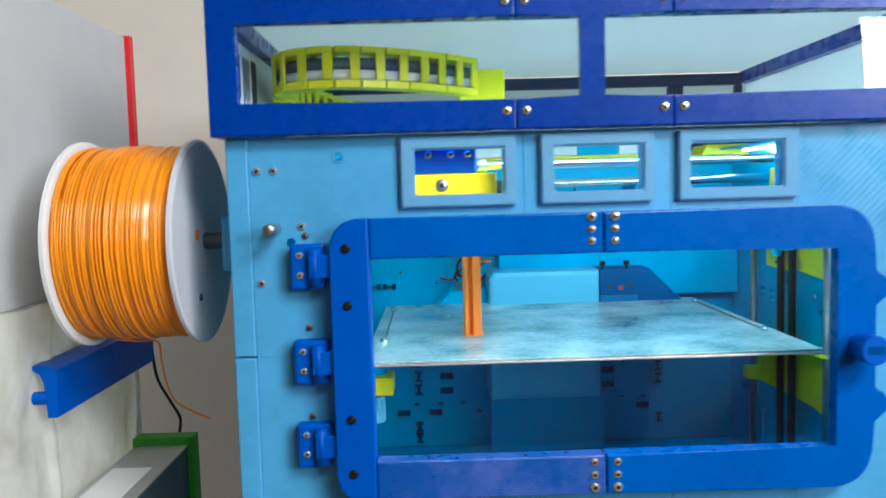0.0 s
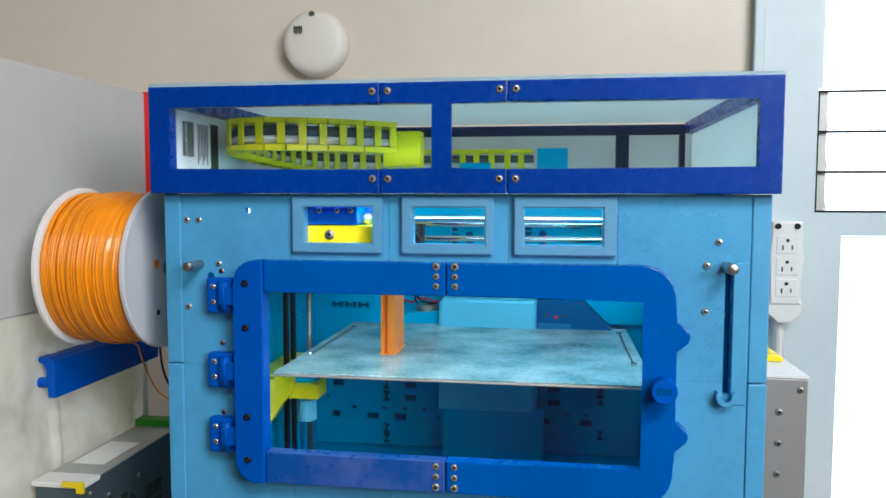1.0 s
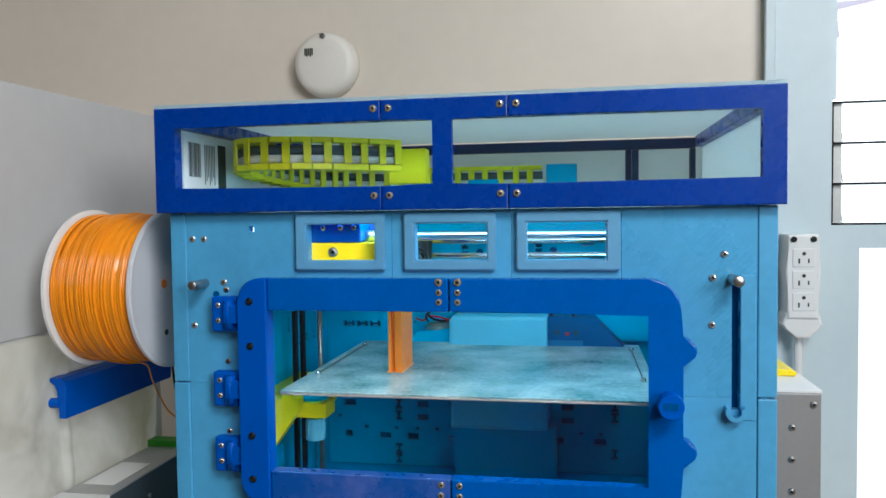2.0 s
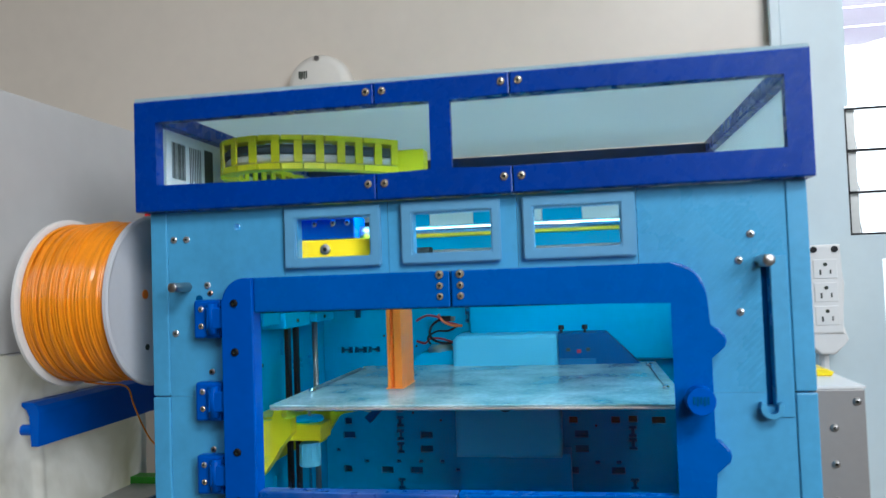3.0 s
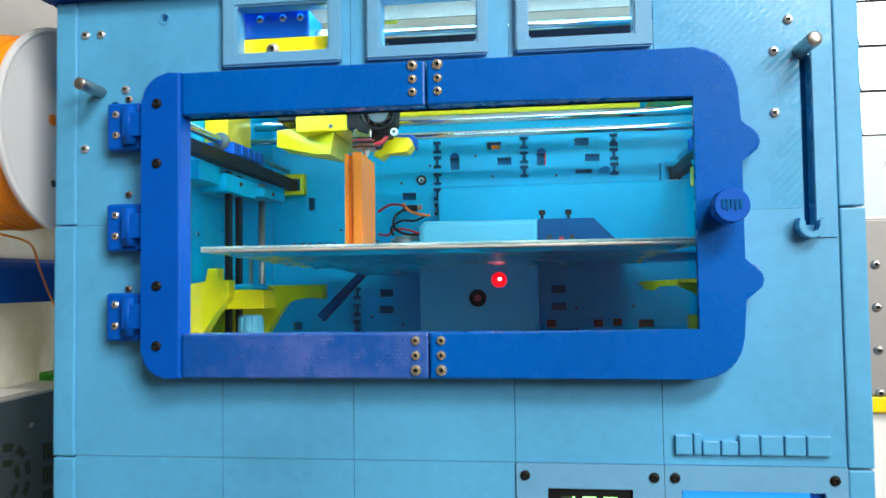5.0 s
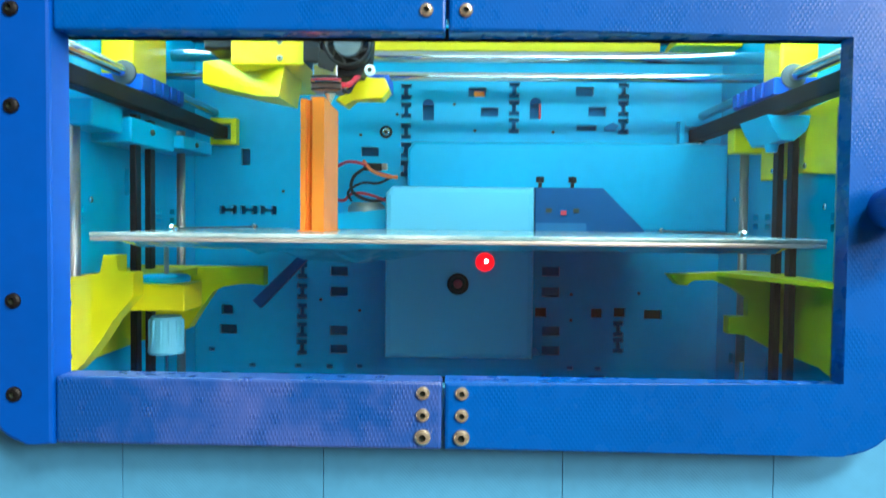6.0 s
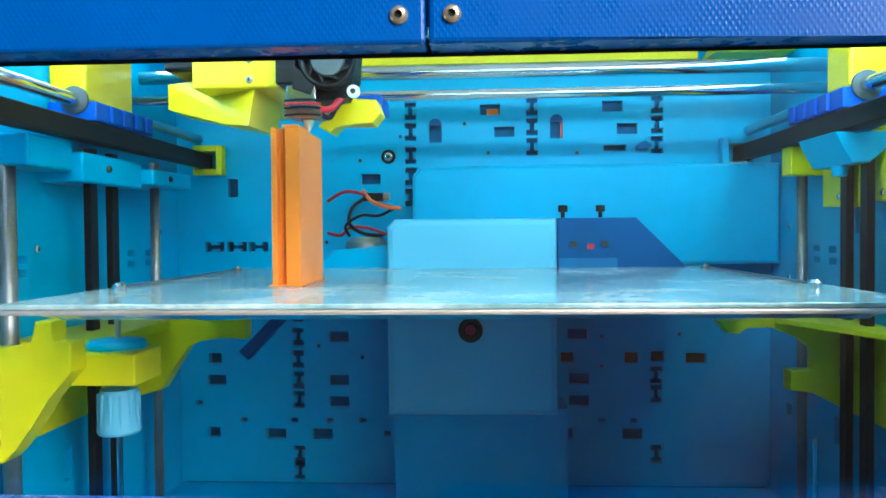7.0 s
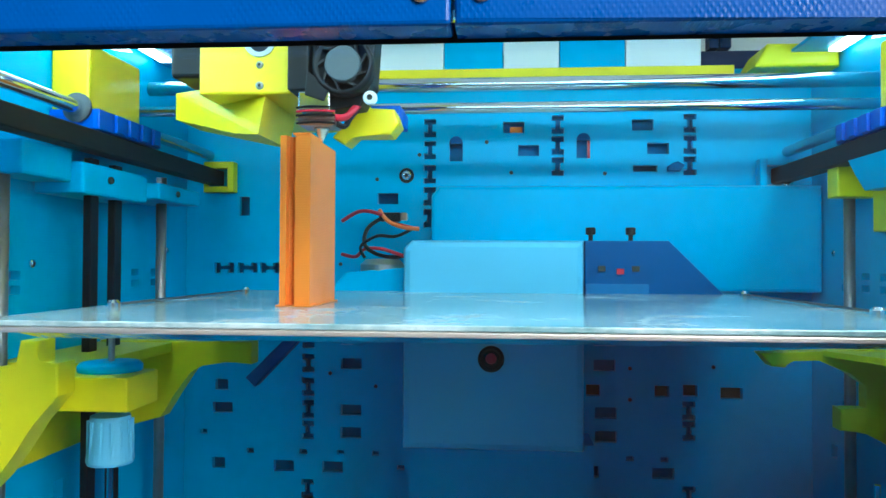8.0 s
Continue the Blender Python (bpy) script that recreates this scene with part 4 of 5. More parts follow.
            part("knob_rib", rib, SKY_PALE, arm)
    part("lead_screw", rod((f(0.097), 0.146, 0.9905), (f(0.097), 0.146, 1.0995), 0.0015), STEEL, machine)


both(side_parts)
# yellow pulley brackets only on the far side from the print
yb = part("pulley_bracket", box(0.5090, 0.5358, 0.284, 0.300, 1.2455, 1.2655, bevel=0.001), LIME, machine, "yellow-green pulley bracket")
part("bracket_plate", prism([(0.232, 1.2640), (0.2835, 1.2640), (0.2835, 1.2230), (0.232, 1.2215)], 0.5305, 0.5358, 0.0008, "x"), LIME, yb)
part("bracket_plate", prism([(0.140, 1.2720), (0.229, 1.2660), (0.229, 1.2260), (0.140, 1.2190)], 0.5290, 0.5358, 0.0008, "x"), LIME, yb)
for y, z in ((0.255, 1.229), (0.200, 1.229)):
    screw(yb, 0.5288, y, z, 0.0022, STEEL, pose(0, 0, 0, 0, -90, 0))

# cross rods
part("cross_rod", rod((0.05, 0.280, 1.3205), (0.534, 0.280, 1.3205), 0.0048), STEEL, machine, "", True)
part("cross_rod", rod((0.05, 0.266, 1.3020), (0.534, 0.266, 1.3020), 0.0036), STEEL, machine, "", True)
part("front_rod", rod((0.03, 0.035, 1.3335), (0.535, 0.035, 1.3335), 0.0035), STEEL, machine, "", True)

# toothed belt above the front rod
bm = add_box(bmesh.new(), 0.060, 0.505, 0.0590, 0.0600, 1.3520, 1.3630)
for k in range(200):
    add_box(bm, 0.0610 + k * 0.0022, 0.0621 + k * 0.0022, 0.0580, 0.0589, 1.3520, 1.3630)
part("toothed_belt", bm, BELT, machine, "grey toothed drive belt")

# bearing carriage on the front rod, behind the small windows
fc = part("front_carriage", box(0.128, 0.207, 0.0135, 0.055, 1.306, 1.3275, bevel=0.001), YELLOW, machine, "yellow front carriage")
part("bearing_clamp", box(0.128, 0.192, 0.0150, 0.050, 1.3278, 1.3480, bevel=0.0015), NAVY_SMOOTH, fc, "blue bearing clamp")
for x in (0.138, 0.156, 0.173, 0.186):
    screw(fc, x, 0.0150, 1.342, 0.0030, STEEL)
screw(fc, 0.166, 0.0135, 1.319, 0.0048, DULL_STEEL)
part("rod_bushing", lathe([(0.0055, 0), (0.0055, 0.008), (0.004, 0.009)], pose(0.1922, 0.035, 1.3335, 0, 90, 0), 20), DULL_STEEL, fc, "", True)

# print head
head = part("print_head", box(0.133, 0.183, 0.165, 0.285, 1.2900, 1.330, bevel=0.0012), YELLOW, machine, "yellow print head carriage")
bm = bmesh.new()
for p in ((0.095, 0.222, 1.304), (0.095, 0.222, 1.288), (0.126, 0.200, 1.302), (0.168, 0.168, 1.2895), (0.165, 0.166, 1.2690), (0.147, 0.180, 1.2720), (0.097, 0.255, 1.302), (0.097, 0.255, 1.287), (0.168, 0.225, 1.2895), (0.165, 0.225, 1.270)):
    bm.verts.new(p)
bmesh.ops.convex_hull(bm, input=bm.verts[:])
part("head_shroud", bm, YELLOW, head)
part("head_clamp", box(0.121, 0.181, 0.150, 0.275, 1.3302, 1.347, bevel=0.0015), NAVY_SMOOTH, head, "blue bearing clamp")
for x in (0.138, 0.158):
    screw(head, x, 0.150, 1.340, 0.0035, STEEL)
part("head_bearing", lathe([(0.0060, -0.002), (0.0060, 0.0012), (0.0085, 0.0012), (0.0085, 0.0002)], pose(0.1660, 0.165, 1.3180) @ FACE, 28, False), DULL_STEEL, head)
part("bearing_bore", lathe([(0.0059, 0.0001), (0.0059, 0.0004)], pose(0.1660, 0.165, 1.3180) @ FACE, 24), DARK, head)
screw(head, 0.1660, 0.165, 1.3055, 0.0020, DULL_STEEL)
screw(head, 0.1660, 0.165, 1.2945, 0.0022, DULL_STEEL)
part("stepper", box(0.108, 0.1325, 0.185, 0.22, 1.3045, 1.335, bevel=0.002), BLACK, head, "black motor")
part("fan_plate", box(0.1833, 0.1945, 0.156, 0.23, 1.2900, 1.328, bevel=0.001), BLACK, head)
fanb = part("blower", lathe([(0.0155, 0), (0.0155, 0.010), (0.0138, 0.012), (0.0130, 0.006), (0.0075, 0.006)], pose(0.2065, 0.186, 1.308) @ FACE, 40), BLACK, head, "black round cooling fan", True)
part("fan_hub", lathe([(0.0092, 0.006), (0.0092, 0.0105), (0.0085, 0.0112)], pose(0.2065, 0.186, 1.308) @ FACE, 28), HUB, fanb, "grey hub")
for k in range(9):
    a = 40 * k
    part("blade", prism([(0.2065 + p, 1.308 + q) for p, q in [(0.0096 * math.cos(radians(a)), 0.0096 * math.sin(radians(a))), (0.0128 * math.cos(radians(a + 18)), 0.0128 * math.sin(radians(a + 18))), (0.0128 * math.cos(radians(a + 24)), 0.0128 * math.sin(radians(a + 24))), (0.0096 * math.cos(radians(a + 12)), 0.0096 * math.sin(radians(a + 12)))]], 0.176, 0.180), BLACK, fanb)
part("fan_ear", prism([(0.187, 1.2925), (0.197, 1.289), (0.200, 1.296), (0.188, 1.305)], 0.176, 0.186, 0.001), BLACK, fanb)
screw(fanb, 0.2215, 0.172, 1.2895, 0.0036, WHITE)
part("fan_shell", prism([(0.188, 1.290), (0.192, 1.286), (0.214, 1.289), (0.220, 1.300), (0.222, 1.330), (0.188, 1.330)], 0.1865, 0.205, 0.001), BLACK, fanb)
fanb.location = (0.0065, -0.024, -0.006)
part("heater_block", box(0.190, 0.2065, 0.153, 0.172, 1.2785, 1.2885, bevel=0.0008), STEEL, head, "metal heater block")
for k in range(5):
    part("wrap_wire", tube([(0.189, 0.1535, 1.2722 + 0.002 * k), (0.198, 0.1525, 1.2726 + 0.002 * k), (0.209, 0.1535, 1.2722 + 0.002 * k)], 0.0006, 6, 4), (BLACK, COPPER, BLACK, WIRE_RED, BLACK)[k], head)
part("heater_wrap", box(0.1895, 0.2085, 0.154, 0.173, 1.2715, 1.2765, bevel=0.001), COPPER, head, "copper coloured wrap")
part("nozzle", lathe([(0.004, 0.0035), (0.004, 0.001), (0.0006, -0.0055)], pose(0.2, 0.163, 1.2695), 12), BRASS, head)
part("heater_wire", tube([(0.207, 0.158, 1.276), (0.213, 0.160, 1.2765), (0.218, 0.165, 1.283), (0.222, 0.172, 1.289)], 0.0019), WIRE_RED, head)
part("sensor_wire", tube([(0.200, 0.156, 1.284), (0.206, 0.158, 1.292), (0.214, 0.166, 1.290), (0.217, 0.17, 1.284)], 0.0011), BLACK, head)
part("sensor_wire", tube([(0.207, 0.160, 1.274), (0.212, 0.162, 1.272), (0.215, 0.166, 1.278), (0.220, 0.174, 1.287)], 0.0015), BLACK, head)
part("heat_break", lathe([(0.003, 0), (0.003, 0.016)], pose(0.1985, 0.163, 1.2886), 12), BLACK, head)
part("nozzle_duct", prism([(0.203, 1.272), (0.210, 1.268), (0.216, 1.2735), (0.236, 1.2735), (0.241, 1.2795), (0.238, 1.2875), (0.222, 1.2885), (0.212, 1.282)], 0.195, 0.215, 0.0015), YELLOW, head, "yellow cooling duct").location.x = -0.005
part("duct_stay", box(0.216, 0.234, 0.2155, 0.25, 1.284, 1.294, bevel=0.001), NAVY_SMOOTH, head, "blue stay")

# ---------- print bed ----------
bed = part("print_bed", box(0.099, 0.469, 0.040, 0.345, 1.1778, 1.1800, bevel=0.0005), BED, machine, "scraped pale glass print bed")
part("bed_plate", box(0.0995, 0.4685, 0.0395, 0.345, 1.1756, 1.1776, bevel=0.0005), BED_EDGE, bed, "worn metal bed plate")
bm = bmesh.new()
gx, gy = 46, 34
vg = []
for i in range(gx):
    row = []
    for j in range(gy):
        x, y = 0.112 + i * 0.345 / (gx - 1), 0.046 + j * 0.290 / (gy - 1)
        edge = min(i, gx - 1 - i, j, gy - 1 - j)
        sag = min(1.0, 0.15 + max(0.0, y - 0.05) / 0.14)
        drop = 0.0 if edge == 0 else 0.0025 + sag * (0.002 + 0.0065 * abs(noise.noise((x * 30, y * 30, 1))) + 0.003 * noise.noise((x * 75, y * 60, 5)) + 0.013 * math.exp(-((x - 0.213) ** 2 + (y - 0.20) ** 2) / 0.0024))
        row.append(bm.verts.new((x, y, 1.1754 - drop)))
    vg.append(row)
for i in range(gx - 1):
    for j in range(gy - 1):
        bm.faces.new((vg[i][j], vg[i + 1][j], vg[i + 1][j + 1], vg[i][j + 1]))
part("foil", bm, FOIL, bed, "crumpled aluminium foil under the bed")
for x in (0.1105, 0.4575):
    bd = part("bed_clip", tube([(x, 0.125, 1.1812), (x, 0.20, 1.1812), (x, 0.30, 1.1812)], 0.0007), CASE, bed, "dark clip wire")
    for y in (0.122, 0.305):
        part("bed_nut", lathe([(0.0035, 0), (0.0035, 0.002), (0.002, 0.0035)], pose(x, y, 1.180), 14), STEEL, bed)
part("bed_stay", prism([(0.109, 1.108), (0.102, 1.115), (0.158, 1.170), (0.168, 1.170)], 0.33, 0.342, 0.001), DUCT_BLUE, bed, "dark blue slanting stay")

# the printed part on the bed
pr = thing("printed_column", "tall orange printed column with a groove", "printed part", at=(0.1932, 0.164, 1.180))
col = [(-0.0075, -0.026), (-0.0045, -0.026), (-0.0040, -0.022), (-0.0025, -0.021), (-0.001, -0.022), (0.0, -0.026), (0.0075, -0.026), (0.0075, 0.028), (-0.0075, 0.028)]
part("column", prism(col, 0.0, 0.0835, 0.0, "z"), ORANGE, pr)
part("brim", prism([(-0.0090, -0.0275), (0.0090, -0.0275), (0.0090, 0.0295), (-0.0090, 0.0295)], 0.0002, 0.0008, 0.0, "z"), ORANGE, pr)
part("top_lip", prism([(-0.0015, -0.0255), (0.007, -0.0255), (0.007, 0.0), (0.002, -0.005)], 0.0837, 0.0850, 0.0004, "z"), ORANGE, pr)

# ---------- door ----------
DY0, DY1 = -0.018, -0.004
XL, XR, ZB, ZT = 0.084, 0.4765, 1.0890, 1.2965
wx0, wx1, wz0, wz1 = 0.1120, 0.4515, 1.1185, 1.2672
mid = 0.2805
bump_hi = [(XR, 1.248), (0.484, 1.2455), (0.4885, 1.2405), (0.4895, 1.236), (0.4880, 1.2315), (0.483, 1.227), (XR, 1.2245)]
bump_lo = [(XR, 1.162), (0.484, 1.1595), (0.4885, 1.1545), (0.4895, 1.150), (0.4880, 1.1455), (0.483, 1.141), (XR, 1.1385)]
cshape = [(mid + 0.0006, ZT)] + arc(XR - 0.026, ZT - 0.026, 0.026, 90, 0, 8) + bump_hi + bump_lo + arc(XR - 0.026, ZB + 0.026, 0.026, 0, -90, 8) + [(mid + 0.0006, ZB), (mid + 0.0006, wz0), (wx1, wz0), (wx1, wz1), (mid + 0.0006, wz1)]
door = part("door", prism(cshape[::-1], DY0, DY1, 0.0016), NAVY, machine, "cobalt blue printed door frame")
part("top_rail", box(wx0 + 0.0004, mid - 0.0006, DY0, DY1, wz1, ZT, bevel=0.0012), NAVY, door)
part("bottom_rail", box(wx0 + 0.0004, mid - 0.0006, DY0, DY1, ZB, wz0, bevel=0.0012), NAVY_SHEEN, door, "blistered glossy blue rail")
stile = [(wx0, ZT), (XL + 0.0205, ZT)] + arc(XL + 0.020, ZT - 0.020, 0.020, 95, 180, 8) + arc(XL + 0.018, ZB + 0.018, 0.018, 180, 265, 8) + [(XL + 0.0205, ZB), (wx0, ZB)]
part("hinge_stile", prism(stile, DY0 - 0.002, DY1, 0.0016), NAVY_SMOOTH, door)
pane = part("door_glass", box(0.106, 0.457, -0.0038, -0.0008, 1.114, 1.2735), GLASS, door, "clear door pane")
pane.visible_shadow = False
gk = part("seal", plate(0.108, 0.456, 1.115, 1.272, -0.0041, -0.0039, [(wx0 - 0.0005, wx1 + 0.0005, wz0 - 0.0005, wz1 - 0.0012)]), BLACK, door)
for x in (0.2718, 0.2885):
    for i, z in enumerate((1.2935, 1.2845, 1.2760)):
        screw(door, x, DY0, z, 0.0036 if i == 0 else 0.0030, BRASS)
    for i, z in enumerate((1.1135, 1.1040, 1.0945)):
        screw(door, x, DY0, z, 0.0036 if i == 2 else 0.0030, BRASS)
for z in (1.2755, 1.2345, 1.1512, 1.1108):
    screw(door, 0.0955, DY0 - 0.002, z, 0.0034, BLACK)
knob = part("knob", lathe([(0.0085, 0.0), (0.0085, 0.008), (0.0105, 0.0095), (0.0105, 0.021), (0.0098, 0.022)], pose(0.4660, DY0, 1.1945) @ FACE, 36), NAVY_SMOOTH, door, "blue round door knob")
for i in range(5):
    part("knob_mark", box(0.4600 + i * 0.0025, 0.4615 + i * 0.0025, DY0 - 0.0226, DY0 - 0.0219, 1.1925 - 0.001 * (i % 2), 1.198), DUCT_BLUE, knob)
for z, zc in ((1.2625, 1.2845), (1.192, 1.216), (1.1300, 1.149)):
    hg = part("hinge", box(0.0540, 0.0790, -0.012, -0.0012, z - 0.0165, z + 0.0165, bevel=0.002), NAVY_SMOOTH, machine, "blue printed hinge")
    part("knuckle", prism([(0.068, z - 0.0085), (0.068, z + 0.0095), (0.0925, z + 0.0085), (0.0925, z - 0.0075)], -0.017, -0.0125, 0.001), NAVY_SMOOTH, hg)
    part("hinge_pin", lathe([(0.0045, -0.013), (0.0045, 0.013)], pose(0.0720, -0.013, z), 20), NAVY_SMOOTH, hg, "", True)
    screw(hg, 0.0610, -0.012, z + 0.0085, 0.0026, SCREW)
    screw(hg, 0.0610, -0.012, z - 0.006, 0.0026, BRASS)
    screw(machine, 0.0640, 0.0, zc, 0.0027, COPPER)

# spool axle bracket on the side
sh = part("spool_bracket", box(-0.012, 0.0085, 0.05, 0.10, 1.255, 1.300, bevel=0.002), SKY, machine, "sky blue spool bracket")
part("axle", rod((-0.135, 0.076, 1.279), (-0.0122, 0.076, 1.279), 0.007), CASE, sh)

# small framed viewing windows
for (o0, o1), (i0, i1, j0, j1) in zip(((0.1355, 0.2205), (0.238, 0.321), (0.339, 0.428)), small):
    fr = part("window_frame", plate(o0, o1, 1.303, 1.3540, -0.0055, -0.0003, [(i0, i1, j0, j1)]), SKY_TRIM, machine, "pale blue window surround")
    bv = bmesh.new()
    bv.from_mesh(fr.data)
    bmesh.ops.bevel(bv, geom=[e for e in bv.edges if len(e.link_faces) == 2 and e.calc_face_angle() > 1.0], offset=0.0012, segments=2, affect="EDGES")
    bv.to_mesh(fr.data)
    bv.free()
    pn = part("window_pane", box(i0 - 0.003, i1 + 0.003, 0.0102, 0.0118, j0 - 0.003, j1 + 0.003), GLASS, fr)
    pn.visible_shadow = False

# screws, pegs and hook on the front
for x, z in ((0.0305, 1.3325), (0.0425, 1.3325), (0.0615, 1.2915), (0.0305, 1.250), (0.5135, 1.3165), (0.5040, 1.2965), (0.5035, 1.2565)):
    screw(machine, x, 0.0, z, 0.0032, SCREW)
part("bolt_hole", lathe([(0.0046, 0.0), (0.0046, 0.0006), (0.0034, 0.0007), (0.0034, -0.004)], pose(0.0905, 0, 1.3415) @ FACE, 20, False), SKY, machine)
part("bolt_hole", lathe([(0.0032, 0.0), (0.0032, 0.0005)], pose(0.0535, 0, 1.280) @ FACE, 16), DUCT_BLUE, machine)
part("peg", lathe([(0.0042, 0.0), (0.0042, 0.026), (0.0037, 0.0266)], pose(0.0425, 0, 1.2905) @ FACE, 28), DULL_STEEL, machine, "steel peg", True)
# dark blue backing paints the shade inside the latch slot
part("slot_back", box(0.516, 0.529, 0.0102, 0.0125, 1.178, 1.297), DUCT_BLUE, machine, "dark backing with the slot's shade in its colour")
hk = part("latch_plate", prism([(0.5264, 1.176), (0.5385, 1.176), (0.5385, 1.299), (0.5264, 1.299)], -0.0012, -0.0002, 0.0004), SKY, machine)
part("peg", lathe([(0.0046, -0.010), (0.0046, 0.026), (0.0040, 0.0268)], pose(0.5200, 0, 1.2955) @ FACE, 28), DULL_STEEL, hk, "steel peg", True)
part("hook", prism(arc(0.5215, 1.184, 0.0085, 150, 390, 14) + arc(0.5215, 1.184, 0.0050, 390, 150, 14), -0.009, -0.0002, 0.0006), SKY, hk)

# raised name on the front, as plain shapes
random.seed(3)
x = 0.4360
for w, h in ((0.0105, 0.0125), (0.0045, 0.0135), (0.0105, 0.009), (0.0100, 0.009), (0.0120, 0.0125), (0.0135, 0.0125), (0.0125, 0.0125), (0.0145, 0.0125)):
    part("raised_mark", box(x, x + w, -0.0032, 0.0002, 1.0395, 1.0395 + h, bevel=0.0008), SKY, machine)
    x += w + 0.0009

# digit display and screen
for pnl, pts in ((led_panel, ((0.3405, 1.0245), (0.4225, 1.0245))), (lcd_panel, ((0.4355, 1.0245), (0.5320, 1.0245)))):
    for x, z in pts:
        screw(pnl, x, -0.0015, z, 0.0033, BLACK)
dsp = part("digit_display", box(0.3552, 0.4088, 0.0005, 0.008, 0.9902, 1.0163, bevel=0.0008), BLACK, led_panel, "black display with green digits")
SEG = {"1": "bc", "2": "abged", "8": "abcdefg"}


def digit(x, z, w, h, ch):
    t = 0.0018
    bars = {"a": (x, x + w, z + h - t, z + h), "g": (x, x + w, z + h / 2 - t / 2, z + h / 2 + t / 2), "d": (x, x + w, z, z + t), "f": (x - t * 0.2, x + t * 0.8, z + h / 2, z + h), "b": (x + w - t * 0.8, x + w + t * 0.2, z + h / 2, z + h), "e": (x - t * 0.2, x + t * 0.8, z, z + h / 2), "c": (x + w - t * 0.8, x + w + t * 0.2, z, z + h / 2)}
    for k, (a, b, c, d) in bars.items():
        lit = k in SEG[ch]
        part("segment", box(a + 0.0002, b - 0.0002, -0.0002 if lit else 0.0001, 0.0004, c + 0.0002, d - 0.0002), LED_GREEN if lit else LED_OFF, dsp)


for i, ch in enumerate("122"):
    digit(0.3635 + i * 0.0135, 0.9965, 0.0085, 0.0145, ch)
part("point", box(0.3868, 0.3884, -0.0002, 0.0004, 0.9962, 0.9978), LED_GREEN, dsp)
lcd = part("screen_bezel", box(0.4398, 0.5262, 0.002, 0.008, 0.9742, 1.0163), NAVY_SMOOTH, lcd_panel)
scr = part("screen", box(0.4405, 0.5175, 0.0005, 0.0018, 0.975, 1.0155), SCREEN, lcd, "lit blue screen")
for i, (a, b, c) in enumerate(((0.448, 0.4505, 1.003), (0.486, 0.494, 1.003), (0.503, 0.514, 1.006), (0.503, 0.512, 1.001))):
    part("screen_mark", box(a, b, 0.0, 0.0004, c, c + 0.0035), emit_mat("screen_violet", (0.25, 0.2, 0.9), 0.6) if i == 0 else SKY_TRIM, scr)

# ---------- top box ----------
top = part("top_box", prism([(0.001, 1.3575), (0.220, 1.3575), (0.220, 1.379), (0.0205, 1.379), (0.0205, 1.437), (0.220, 1.437), (0.220, 1.455), (0.001, 1.455)], -0.0125, 0.002, 0.0012), NAVY_TOP, machine, "deep blue top frame section")
part("frame_section", prism([(0.2206, 1.3575), (0.3330, 1.3575), (0.3330, 1.379), (0.283, 1.379), (0.283, 1.437), (0.3330, 1.437), (0.3330, 1.455), (0.2206, 1.455), (0.2206, 1.437), (0.268, 1.437), (0.268, 1.379), (0.2206, 1.379)], -0.0125, 0.002, 0.0012), NAVY_TOP, top)
part("frame_section", prism([(0.3336, 1.3575), (0.560, 1.3575), (0.560, 1.455), (0.3336, 1.455), (0.3336, 1.437), (0.542, 1.437), (0.542, 1.379), (0.3336, 1.379)], -0.0125, 0.002, 0.0012), NAVY_TOP, top)
for x in (0.2135, 0.2275, 0.3265, 0.3405):
    for z in (1.4475, 1.3705):
        screw(top, x, -0.0125, z, 0.0034, BRASS)
pn = part("front_pane", box(0.004, 0.557, 0.0022, 0.0042, 1.362, 1.452), GLASS, top)
pn.visible_shadow = False
for x0, x1 in ((0.001, 0.0135), (0.5475, 0.560)):
    part("side_bar", box(x0, x1, 0.0045, 0.405, 1.4405, 1.455, bevel=0.001), NAVY_TOP, top)
    part("side_bar", box(x0, x1, 0.0045, 0.405, 1.3575, 1.374, bevel=0.001), NAVY_TOP, top)
for x0, x1 in ((0.001, 0.004), (0.557, 0.560)):
    part("side_pane", box(x0, x1, 0.0045, 0.405, 1.3745, 1.440), ACRYLIC, top, "white side panel")
part("back_bar", box(0.0140, 0.5470, 0.390, 0.402, 1.4385, 1.4520, bevel=0.001), BAR_DARK, top)
part("back_bar", box(0.0140, 0.5470, 0.394, 0.402, 1.3575, 1.372, bevel=0.001), BAR_DARK, top)
for x0, x1 in ((0.456, 0.4635), (0.4645, 0.473), (0.540, 0.5468)):
    part("back_post", box(x0, x1, 0.388, 0.402, 1.3725, 1.438, bevel=0.001), BAR_DARK, top)
part("back_pane", box(0.004, 0.557, 0.4025, 0.405, 1.3575, 1.4520), ACRYLIC, top, "white back panel")
part("lid", box(0.001, 0.560, -0.010, 0.405, 1.4555, 1.4585), ACRYLIC, top, "frosted white lid")
# paper label on the side panel
lab = part("paper_label", box(0.0042, 0.0046, 0.035, 0.20, 1.376, 1.440), PAPER, top, "white printed label")
random.seed(6)
for i in range(14):
    y = 0.045 + i * 0.0018
    part("label_bar", box(0.0047, 0.0049, y, y + random.choice((0.0006, 0.0011)), 1.395, 1.430), INK, lab)
for i in range(7):
    part("label_line", box(0.0047, 0.0049, 0.078 + i * 0.0035, 0.0795 + i * 0.0035, 1.388 + 0.004 * (i % 3), 1.430), INK, lab)
part("label_block", box(0.0047, 0.0049, 0.108, 0.126, 1.380, 1.432), INK, lab)

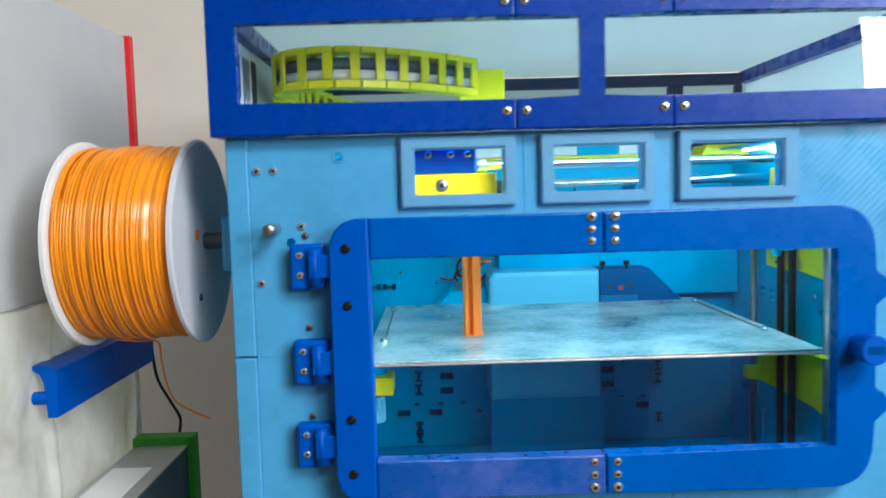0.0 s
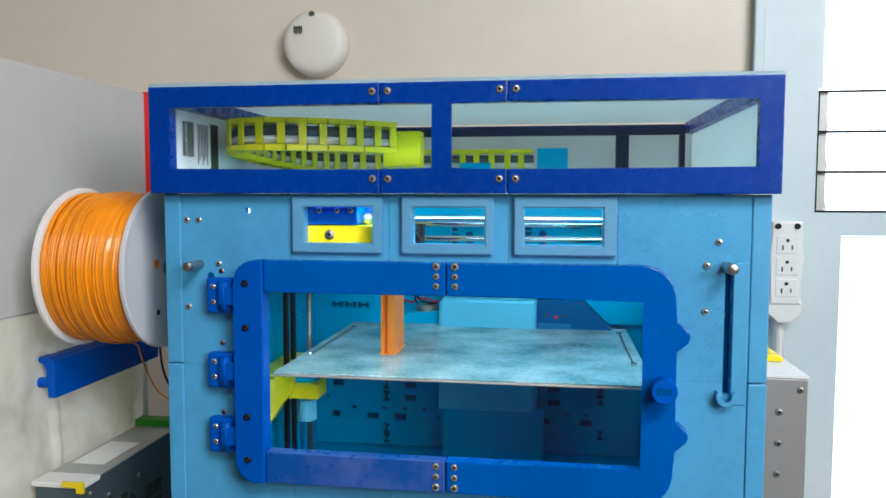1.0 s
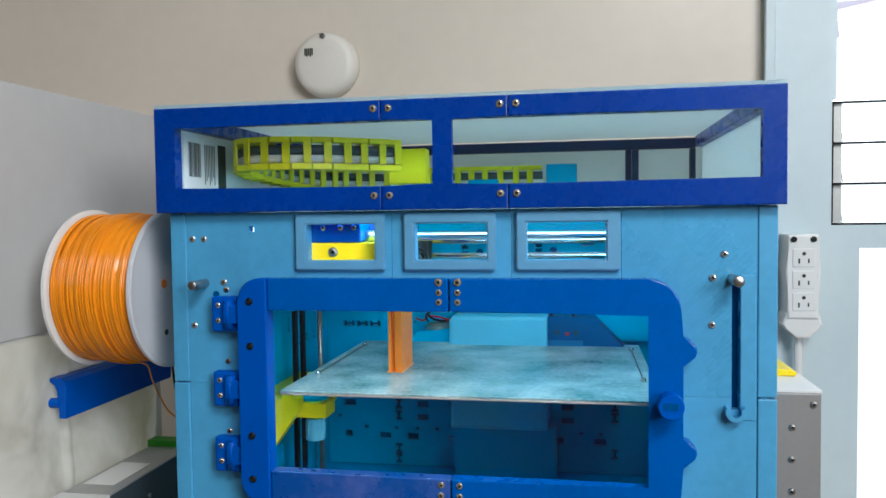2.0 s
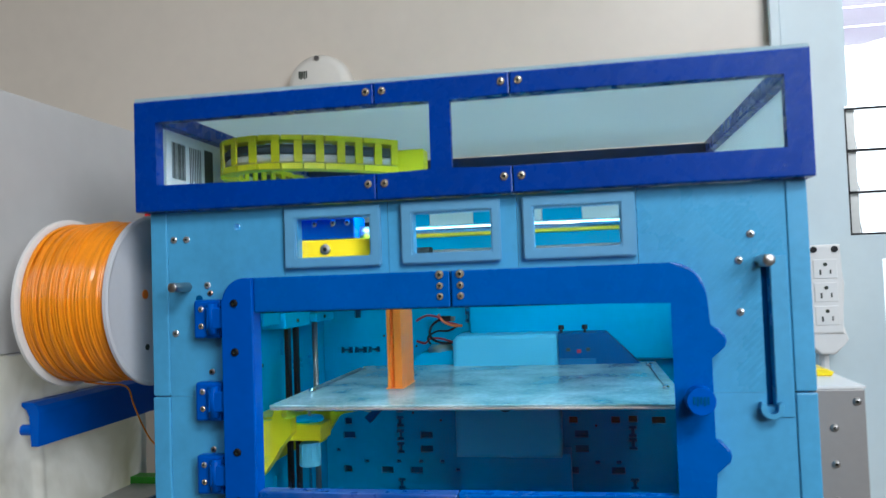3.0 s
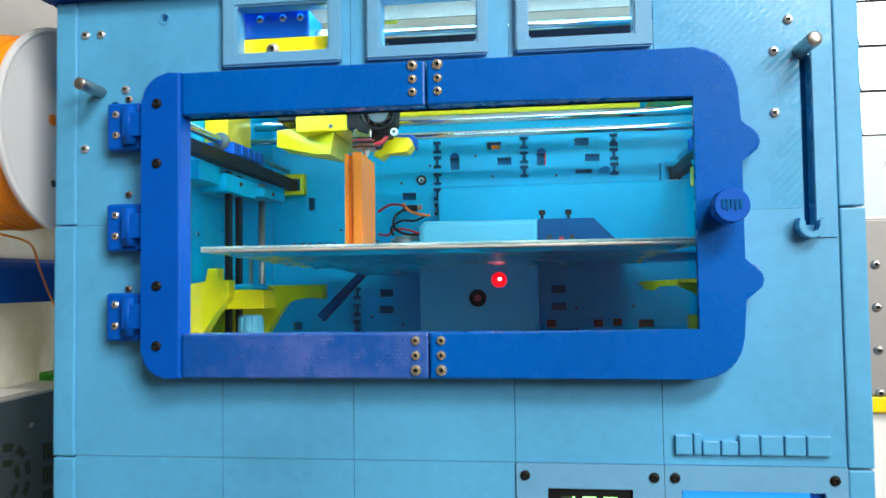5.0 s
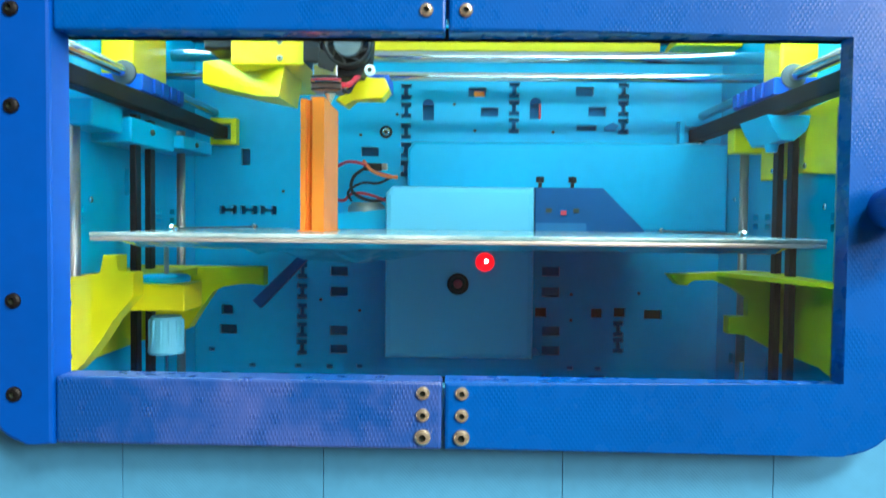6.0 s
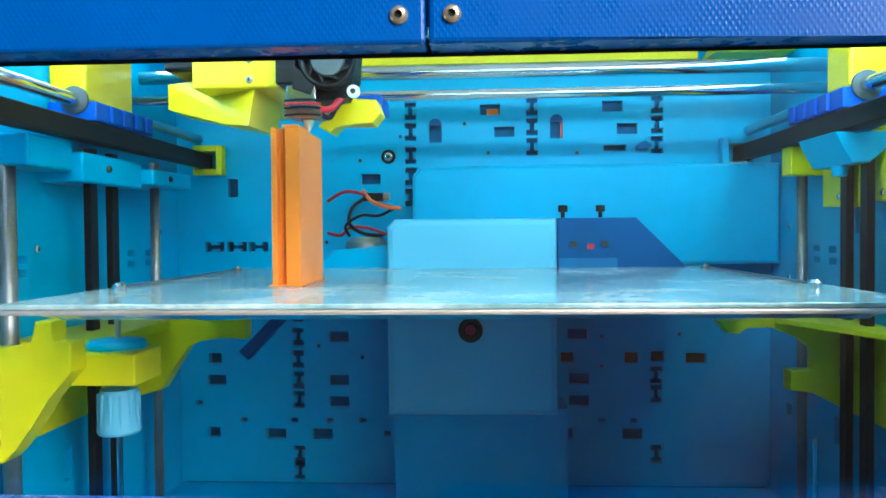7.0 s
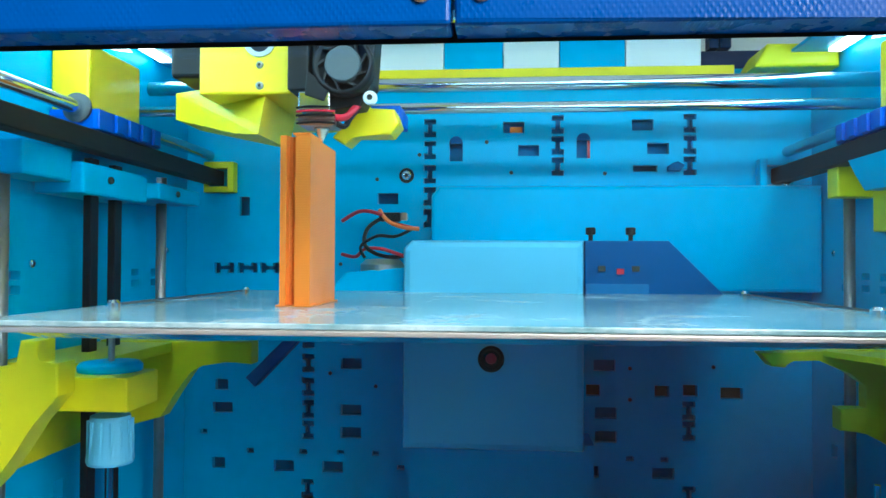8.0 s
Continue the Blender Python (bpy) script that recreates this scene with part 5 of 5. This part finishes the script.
# cable chain: links along a bend
path_pts = smooth_line([(0.198, 0.150, 0), (0.165, 0.118, 0), (0.125, 0.090, 0), (0.080, 0.076, 0), (0.042, 0.092, 0), (0.026, 0.140, 0), (0.032, 0.215, 0), (0.062, 0.290, 0), (0.120, 0.345, 0), (0.195, 0.366, 0), (0.270, 0.371, 0), (0.345, 0.371, 0)], 24)
lens = [0.0]
for a, b in zip(path_pts, path_pts[1:]):
    lens.append(lens[-1] + (b - a).length)
chain = part("cable_chain", box(0.186, 0.228, 0.150, 0.172, 1.388, 1.426, bevel=0.001), LIME, top, "yellow-green cable chain end")
LINK = 0.0200


def link_bm(h):
    bm = bmesh.new()
    w = 0.017
    for z0, z1 in ((0.0, 0.006), (h - 0.0055, h)):
        add_box(bm, -LINK / 2, LINK / 2, -w / 2, w / 2, z0, z1)
    for y in (-w / 2, w / 2 - 0.002):
        add_box(bm, -LINK / 2, -LINK / 2 + 0.0080, y, y + 0.002, 0.0068, h - 0.0058)
    return bm


def chain_lift(s):
    """Height of the chain's underside at s metres along it: the far run lies lower."""
    return 1.4015 - 0.0165 * min(1.0, max(0.0, (s - 0.19) / 0.20))


link_src = None
for k in range(int(lens[-1] / LINK)):
    s = (k + 0.5) * LINK
    i = next(j for j in range(len(lens)) if lens[j] >= s)
    p, d = path_pts[i], (path_pts[min(i + 2, len(path_pts) - 1)] - path_pts[max(i - 2, 0)]).normalized()
    lift = chain_lift(s)
    m = Matrix.Translation((p.x, p.y, lift)) @ pose(0, 0, 0, 0, 0, math.degrees(math.atan2(d.y, d.x)))
    if link_src is None:
        link_src = part("chain_link", link_bm(0.0335), LIME, chain)
        link_src.matrix_local = m
    else:
        share("chain_link", link_src, chain, m)

part("cable", add_tube(bmesh.new(), [(p.x, p.y, chain_lift(q) + 0.0115) for p, q in zip(path_pts[::6], lens[::6])], 0.0045), PAPER, chain, "pale cable bundle")
part("cable", add_tube(bmesh.new(), [(p.x, p.y, chain_lift(q) + 0.0205) for p, q in zip(path_pts[::6], lens[::6])], 0.0055), CASE, chain, "grey cable")
part("chain_bracket", box(0.350, 0.391, 0.360, 0.382, 1.3885, 1.4195, bevel=0.001), SKY_IN, top, "sky blue chain bracket")
part("chain_bracket", box(0.255, 0.293, 0.285, 0.298, 1.374, 1.397, bevel=0.001), SKY_IN, top)
